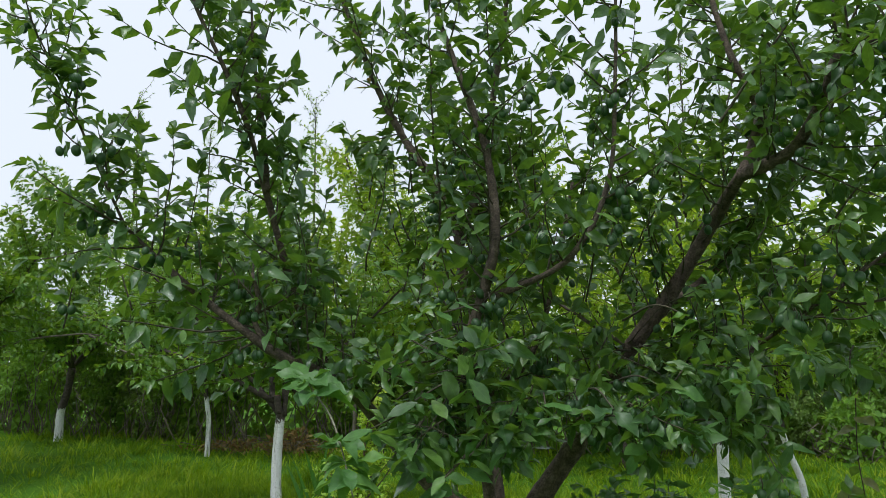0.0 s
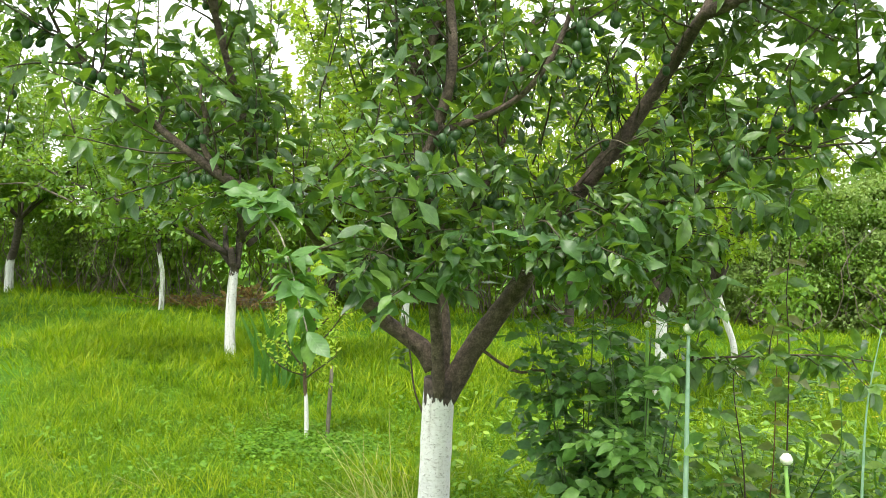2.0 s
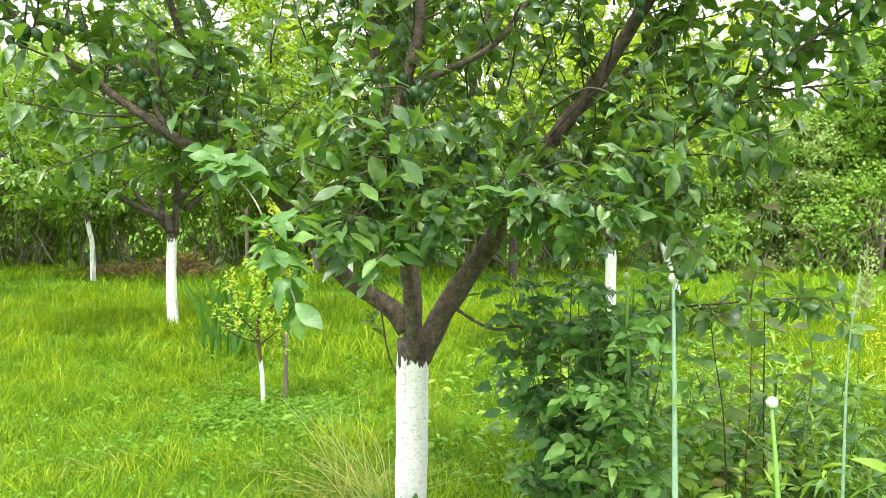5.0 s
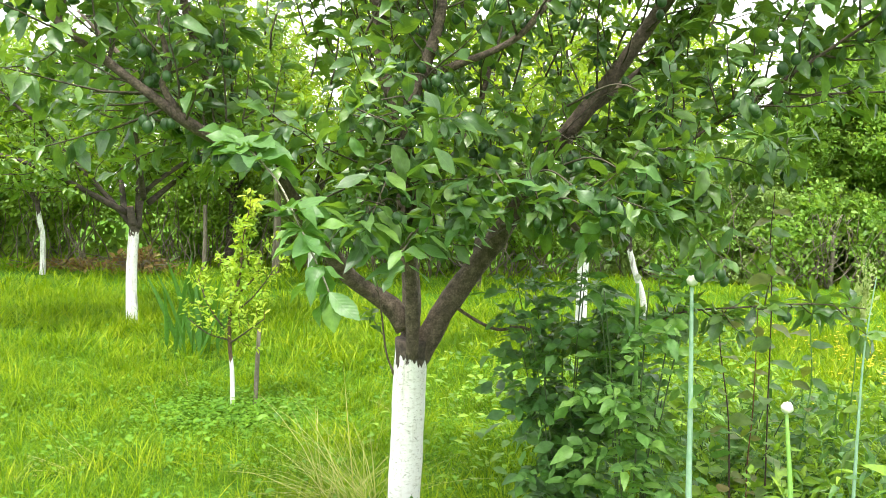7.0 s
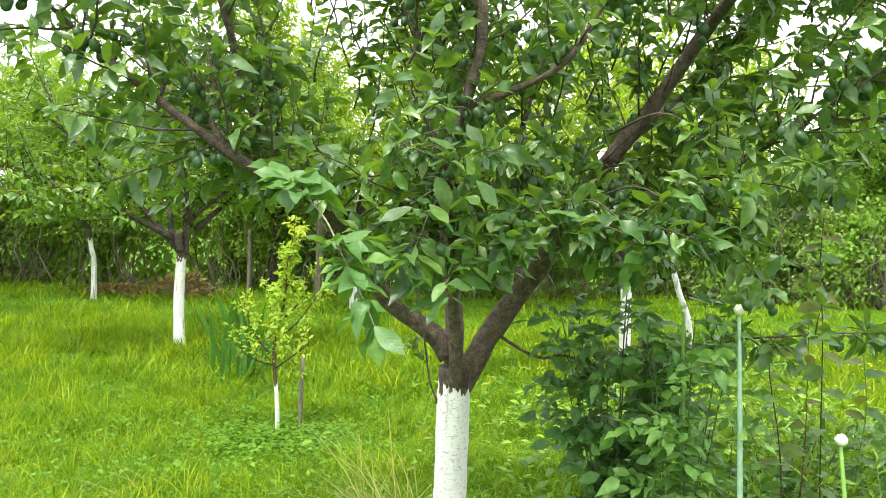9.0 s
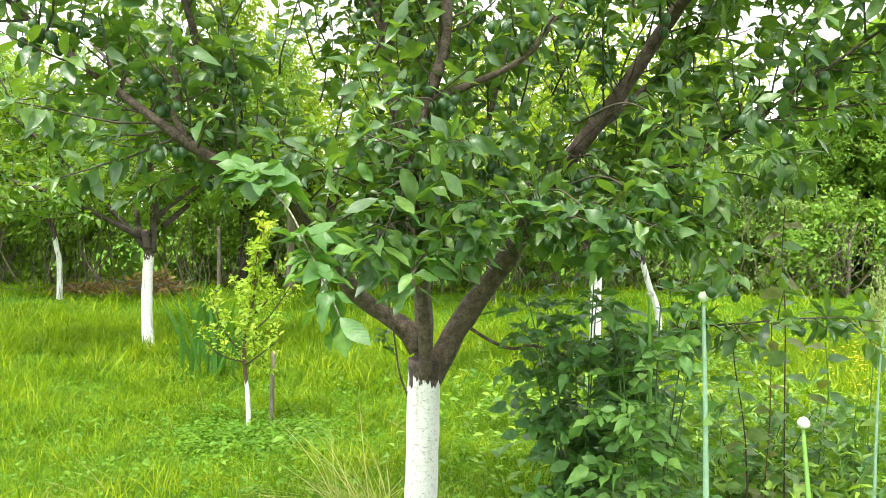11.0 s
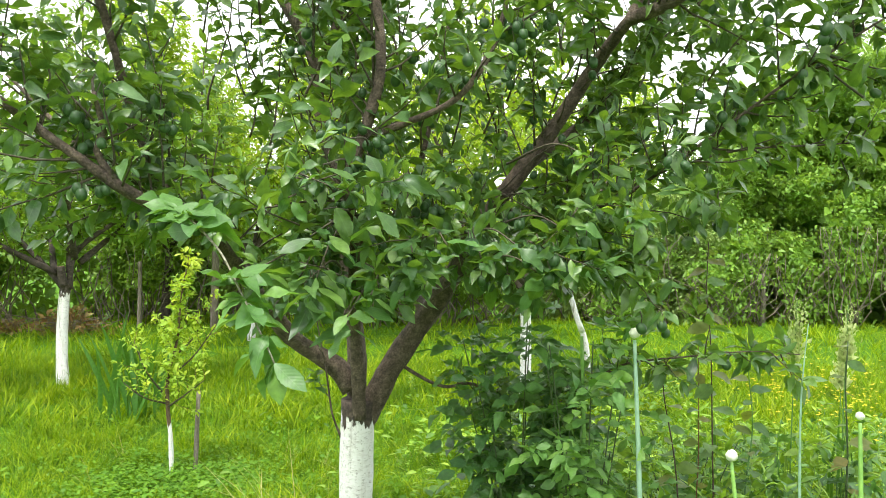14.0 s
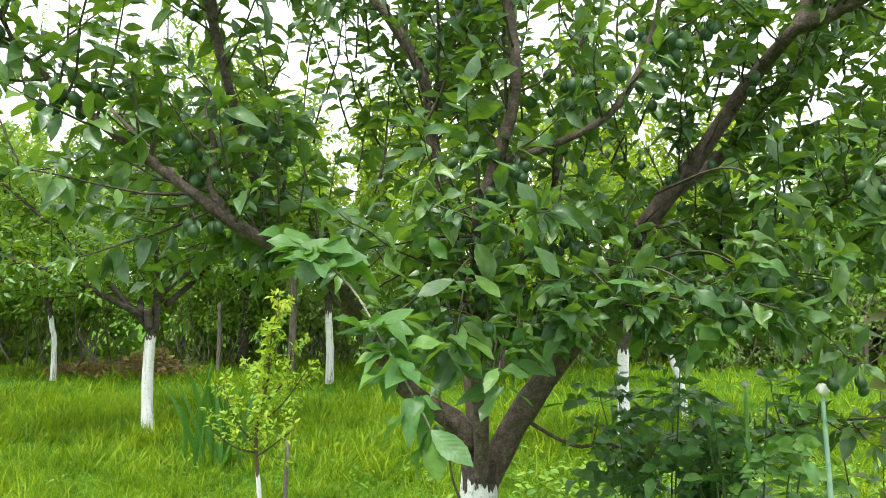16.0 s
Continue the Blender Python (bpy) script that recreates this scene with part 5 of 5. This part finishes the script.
young_shoot([(1.29, -0.15, 0), (1.285, -0.15, 0.35), (1.277, -0.15, 0.65), (1.268, -0.15, 1.03), (1.252, -0.15, 1.22), (1.257, -0.15, 1.4)], 0.0038, 1, "tall red-stemmed young tree shoot with sparse leaves", mat_dark_stem, 2, 0.075, 0.25)
young_shoot([(1.25, -0.1, 0), (1.235, -0.1, 0.4), (1.243, -0.1, 0.65), (1.238, -0.1, 1.08)], 0.0032, 2, "thin red-stemmed young shoot with small leaves", mat_red_stem, 2, 0.055, 0.3)
young_shoot([(1.17, -0.2, 0), (1.15, -0.2, 0.4), (1.133, -0.2, 0.64), (1.094, -0.2, 0.87), (1.095, -0.2, 0.97), (1.13, -0.2, 1.025)], 0.0042, 3, "dark-stemmed young shoot bent over at its tip", mat_dark_stem, 2, 0.08, 0.3)
young_shoot([(1.5, 0.05, 0), (1.46, 0.05, 0.4), (1.49, 0.06, 0.7), (1.47, 0.05, 0.92)], 0.0045, 4, "leafy green shoot among the weeds", mat_green_stem, 2, 0.07, 0.3)
young_shoot([(1.88, 0.1, 0), (1.86, 0.1, 0.35), (1.862, 0.1, 0.62), (1.853, 0.1, 0.85), (1.86, 0.1, 1.03)], 0.006, 6, "stout dark green weed stalk with long leaves", mat_cane, 3, 0.09, 0.2)


mat_seed_head = leaf_material("seed_head", [(0.42, 0.52, 0.18), (0.58, 0.64, 0.3), (0.5, 0.55, 0.22)], (0.6, 0.7, 0.25), 0.6, 0.35)


def seed_grass(x, y, h, seed):
    r = np.random.default_rng(seed)
    z0 = gz(x, y)
    ob = thing("seed_grass", (x, y, z0), "tall grass stalk with feathery seed head", "grass", "seeding grasses")
    ln = [(x, y, z0 - 0.02), (x + 0.01, y, z0 + h * 0.5), (x + 0.03, y, z0 + h)]
    part("stalk", limb_mesh("stalk", ln, 0.0035, 0.0015, 5, 0, 0.06), mat_green_stem, ob)
    n = 240
    t = r.random(n)
    pos = np.stack([x + 0.02 + r.normal(0, 0.014, n) + 0.02 * t, y + r.normal(0, 0.008, n), z0 + h * (0.80 + 0.21 * t)], 1)
    way = r.normal(0, 0.5, (n, 3)) + [0, 0, 1.0]
    part("seed_head", tri_mesh("seed_head", *scattered(LEAF_FAR, *frames_of(pos, way, r.normal(0, 1, (n, 3)), 0.035 * (1.15 - t)))), mat_seed_head, ob, "feathery pale seed head", "stuff")
    me = tri_mesh("blade", *leaf_template(0.04, 6, 0.5, 0.5, 0, 0.3))
    me.materials.append(mat_iris_leaf)
    for i in range(4):
        a = r.uniform(0, 6.28)
        p = (x, y, z0 + h * 0.12 * i)
        po, rot = frames_of([p], [(math.cos(a) * 0.5, math.sin(a) * 0.5, 1)], [(math.cos(a), math.sin(a), 0.4)], [r.uniform(0.3, 0.5)])
        part("blade", me, mat_iris_leaf, ob, m=Matrix([[*rot[0][k], po[0][k]] for k in range(3)] + [[0, 0, 0, 1]]))


for i, (x, y, h) in enumerate(((1.68, 0.2, 1.22), (1.95, 0.35, 1.2), (2.05, 0.6, 1.0))):
    seed_grass(x, y, h, 200 + i)


LEAF_LANCE = [leaf_template(0.3, 3, 0.4, c, 0.0, 0.4, 0.06, 0.2, p, b) for c, p, b in ((0.5, 0, 0.12), (0.25, 2, -0.1), (0.7, 4, 0.0))]
LEAF_HERB = [leaf_template(0.55, 3, 0.25, c, 0.14, 0.42, 0.05, 0.3, p, b) for c, p, b in ((0.3, 0, 0.08), (0.5, 2, -0.08), (0.12, 4, 0.0))]


def weeds():
    """Herbs of the neglected bed: upright stalks with toothed or narrow leaves, standing close."""
    broad, narrow = Crown(91), Crown(92)
    stalks = 0
    r = broad.r
    while stalks < 640:
        x, y = r.uniform(0.55, 3.3), r.uniform(-0.5, 2.6)
        if stalks > 590:
            x, y = r.uniform(1.4, 2.7), r.uniform(3.6, 5.4)
        if x < 0.95 + 0.12 * y and r.random() < 0.75 or y > 0.6 and r.random() < 0.6:
            continue
        if (x - 0.45) ** 2 + (y + 2.9) ** 2 < 1.9 ** 2:
            continue
        stalks += 1
        h = r.uniform(0.3, 0.78) * (1.0 if x > 1.0 else 0.7) if y < 0.6 else r.uniform(0.15, 0.38)
        c = broad if r.random() < 0.55 else narrow
        c.twig((x, y, gz(x, y) - 0.02), (r.normal(0, 0.18), r.normal(0, 0.18), 1), h, 0.0025, r.uniform(0.04, 0.085) if c is broad else r.uniform(0.06, 0.12), gap=0.036, spurs=0.2, rise=0.4, sides=3, droop=0.2, seg=0.1)
    for i in range(420):
        x, y = r.uniform(0.9, 2.9), r.uniform(-0.5, 1.7)
        c = broad if i % 2 else narrow
        c.twig((x, y, gz(x, y) - 0.02), (r.normal(0, 0.3), r.normal(0, 0.3), 1), r.uniform(0.10, 0.26), 0.0025, r.uniform(0.04, 0.09), gap=0.036, spurs=0.15, sides=3, droop=0.15, seg=0.1)
    ob = thing("weeds", (1.6, 0.5, gz(1.6, 0.5)), "tangled leafy green weeds in the garden bed", "weeds")
    ob["kind"] = "stuff"
    part("stalks", tri_mesh("stalks", *joined(broad.twigs + narrow.twigs)), mat_green_stem, ob, "", "stuff")
    for c, form in ((broad, LEAF_HERB), (narrow, LEAF_LANCE)):
        pos, rot = c.arrays()
        # patches of leaves coloured darker, for the shade in gaps between the weeds
        dark = np.sin(pos[:, 0] * 9.1 + 2 * np.sin(pos[:, 1] * 7.3)) + c.r.normal(0, 0.5, len(pos)) > 0.7
        part("foliage", leaf_mesh("foliage", form, pos[~dark], rot[~dark]), mat_weed_leaf, ob, "fresh yellow-green herb leaves", "stuff")
        part("foliage", leaf_mesh("foliage", form, pos[dark], rot[dark]), mat_rose_leaf, ob, "dark green herb leaves for the shaded gaps", "stuff")


weeds()


def ivy_at_trunk():
    c = Crown(17)
    ob = thing("trunk_weeds", (-0.02, -0.1, gz(0, -0.1)), "small leafy herbs at the foot of the trunk", "weeds")
    for i in range(16):
        x, y = c.r.normal(-0.01, 0.07), c.r.uniform(-0.2, -0.09)
        c.twig((x, y, gz(x, y) - 0.02), (c.r.normal(0, 0.2), -0.2, 1), c.r.uniform(0.16, 0.32), 0.002, 0.042, gap=0.024, sides=4)
    part("stalks", tri_mesh("stalks", *joined(c.twigs)), mat_green_stem, ob, "", "stuff")
    part("foliage", tri_mesh("foliage", *scattered(LEAF_ROUND, *c.arrays())), mat_rose_leaf, ob, "", "stuff")


ivy_at_trunk()


def yellow_flowers():
    r = np.random.default_rng(21)
    n = 430
    x, y = r.normal(3.3, 0.5, n), r.normal(3.2, 0.9, n)
    z = ground_z(x, y) + r.uniform(0.12, 0.46, n)
    pos, way, up = [], [], []
    for i in range(n):
        for k in range(5):
            a = k * 1.257
            pos.append((x[i], y[i], z[i])), way.append((math.cos(a), math.sin(a), 0.9)), up.append((0, 0, 1))
    me = tri_mesh("yellow_flowers", *scattered(LEAF_FAR, *frames_of(pos, way, up, np.repeat(r.uniform(0.011, 0.023, n), 5))))
    me.materials.append(mat_yellow_petal)
    tagged(new("yellow_flowers", me), "scattered small yellow meadow flowers on the grass", "flowers", kind="stuff")


yellow_flowers()


# ---- grass ----
def grass():
    r = np.random.default_rng(12)
    forms = {True: [blade_template(0.036, 3, c) for c in (0.25, 0.5, 0.8)], False: [blade_template(0.045, 2, c) for c in (0.3, 0.6)]}

    def field(tufts, each, x0, x1, y0, y1, h0, h1, fine, name, mat, label, thick=1.0, spread=0.035, tilt=0.35):
        """Grass in tufts: the blades of one tuft rise from one place and lean out and with the wind."""
        x, y = r.uniform(x0, x1, tufts), r.uniform(y0, y1, tufts)
        if y1 < 7 and y0 > -1:
            stay = (x > -2.3 - 0.85 * y) | (r.random(tufts) < 0.15)
            x, y = x[stay], y[stay]
        k = len(x)
        lush = 0.5 + 0.3 * np.sin(x * 3.1 + 2 * np.sin(y * 2.3)) * np.cos(y * 2.9 + 1.5 * np.sin(x * 1.7)) + r.normal(0, 0.16, k)
        tall = np.clip(h0 + (h1 - h0) * lush, h0 * 0.7, h1 * 1.35)
        # grazed low round the sapling
        tall = tall * (1 - 0.6 * np.exp(-((x + 1.45) ** 2 + (y - 1.95) ** 2) / 0.16))
        lean_x, lean_y = r.normal(0, tilt, k), r.normal(0, tilt, k)
        who = np.repeat(np.arange(k), each)
        n = len(who)
        a, out = r.uniform(0, 6.283, n), np.abs(r.normal(0, 1, n))
        px, py = x[who] + np.cos(a) * out * spread, y[who] + np.sin(a) * out * spread
        lean = 0.12 + 0.28 * out
        way = np.stack([np.cos(a) * lean + lean_x[who], np.sin(a) * lean + lean_y[who], np.ones(n)], 1)
        up = np.stack([-way[:, 0], -way[:, 1], np.full(n, 0.3)], 1) + r.normal(0, 0.25, (n, 3))
        pos = np.stack([px, py, ground_z(px, py) - 0.01], 1)
        h = tall[who] * r.uniform(0.45, 1.2, n)
        me = leaf_mesh(name, forms[fine], *frames_of(pos, way, up, h, thick * r.uniform(0.7, 1.3, n)))
        me.materials.append(mat)
        tagged(new(name, me), label, "grass", kind="stuff")

    near, far = "lush long meadow grass around the plum", "lush green orchard grass"
    field(8600, 10, -4.6, 3.2, -0.6, 3.0, 0.08, 0.20, True, "grass", mat_grass, near, 1.0, 0.035, 0.26)
    field(6200, 10, -6.5, 6.0, 3.0, 6.5, 0.10, 0.25, False, "grass", mat_grass, far, 1.25, 0.05)
    field(3300, 9, -13, 9.5, 6.5, 12.5, 0.12, 0.26, False, "grass", mat_grass, far, 1.8, 0.08)
    field(1000, 10, -12, -4.4, -2.0, 6.5, 0.12, 0.24, False, "grass", mat_grass, far, 1.5, 0.07)
    field(900, 10, 3.2, 9, -2.0, 6.5, 0.12, 0.24, False, "grass", mat_grass, far, 1.5, 0.07)
    field(650, 10, -4.4, 3.2, -5.0, -0.6, 0.08, 0.17, False, "grass", mat_grass, near, 1.6, 0.06)
    field(60, 9, -2.5, 2.0, -0.8, 2.5, 0.2, 0.36, True, "dry_grass", mat_dry_grass, "pale dry grass stalks among the green", 0.22, 0.04, 0.5)
    field(14, 12, -0.5, -0.1, 0.2, 0.6, 0.36, 0.6, True, "dry_grass", mat_dry_grass, "tuft of pale dry grass stalks", 0.2, 0.03, 0.55)

    def herbs(name, n, each, cx, cy, sx, sy, size, form, mat, label, rise):
        """Low broad-leaved plants in the grass, each a small rosette."""
        x, y = r.normal(cx, sx, n), r.normal(cy, sy, n)
        ok = (y > -0.9) & (y < 6.5)
        x, y = np.repeat(x[ok], each), np.repeat(y[ok], each)
        m = len(x)
        a = r.uniform(0, 6.283, m)
        x, y = x + np.cos(a) * size * 0.5, y + np.sin(a) * size * 0.5
        pos = np.stack([x, y, ground_z(x, y) + r.uniform(*rise, m)], 1)
        way = np.stack([np.cos(a), np.sin(a), r.uniform(-0.2, 0.7, m)], 1)
        me = leaf_mesh(name, form, *frames_of(pos, way, r.normal(0, 0.3, (m, 3)) + [0, 0, 1], size * r.uniform(0.6, 1.3, m)))
        me.materials.append(mat)
        tagged(new(name, me), label, name, kind="stuff")

    clover = leaf_template(0.8, 1, 0.2, 0.15, 0, 0.55)
    herbs("clover", 1300, 3, -1.35, 1.95, 0.36, 0.28, 0.028, clover, mat_clover, "low round-leaved clover around the sapling", (0.01, 0.08))
    herbs("clover", 1300, 3, -0.8, 1.6, 1.8, 1.3, 0.024, clover, mat_clover, "patches of low clover in the grass", (0.04, 0.13))
    herbs("herb", 380, 6, -0.6, 1.8, 1.9, 1.3, 0.045, LEAF_MID, mat_clover, "broad-leaved green meadow herbs in the grass", (0.03, 0.13))
    herbs("herb", 240, 6, 0.9, 2.2, 0.6, 0.9, 0.07, LEAF_MID, mat_weed_leaf, "broad-leaved green meadow herbs in the grass", (0.05, 0.2))


grass()
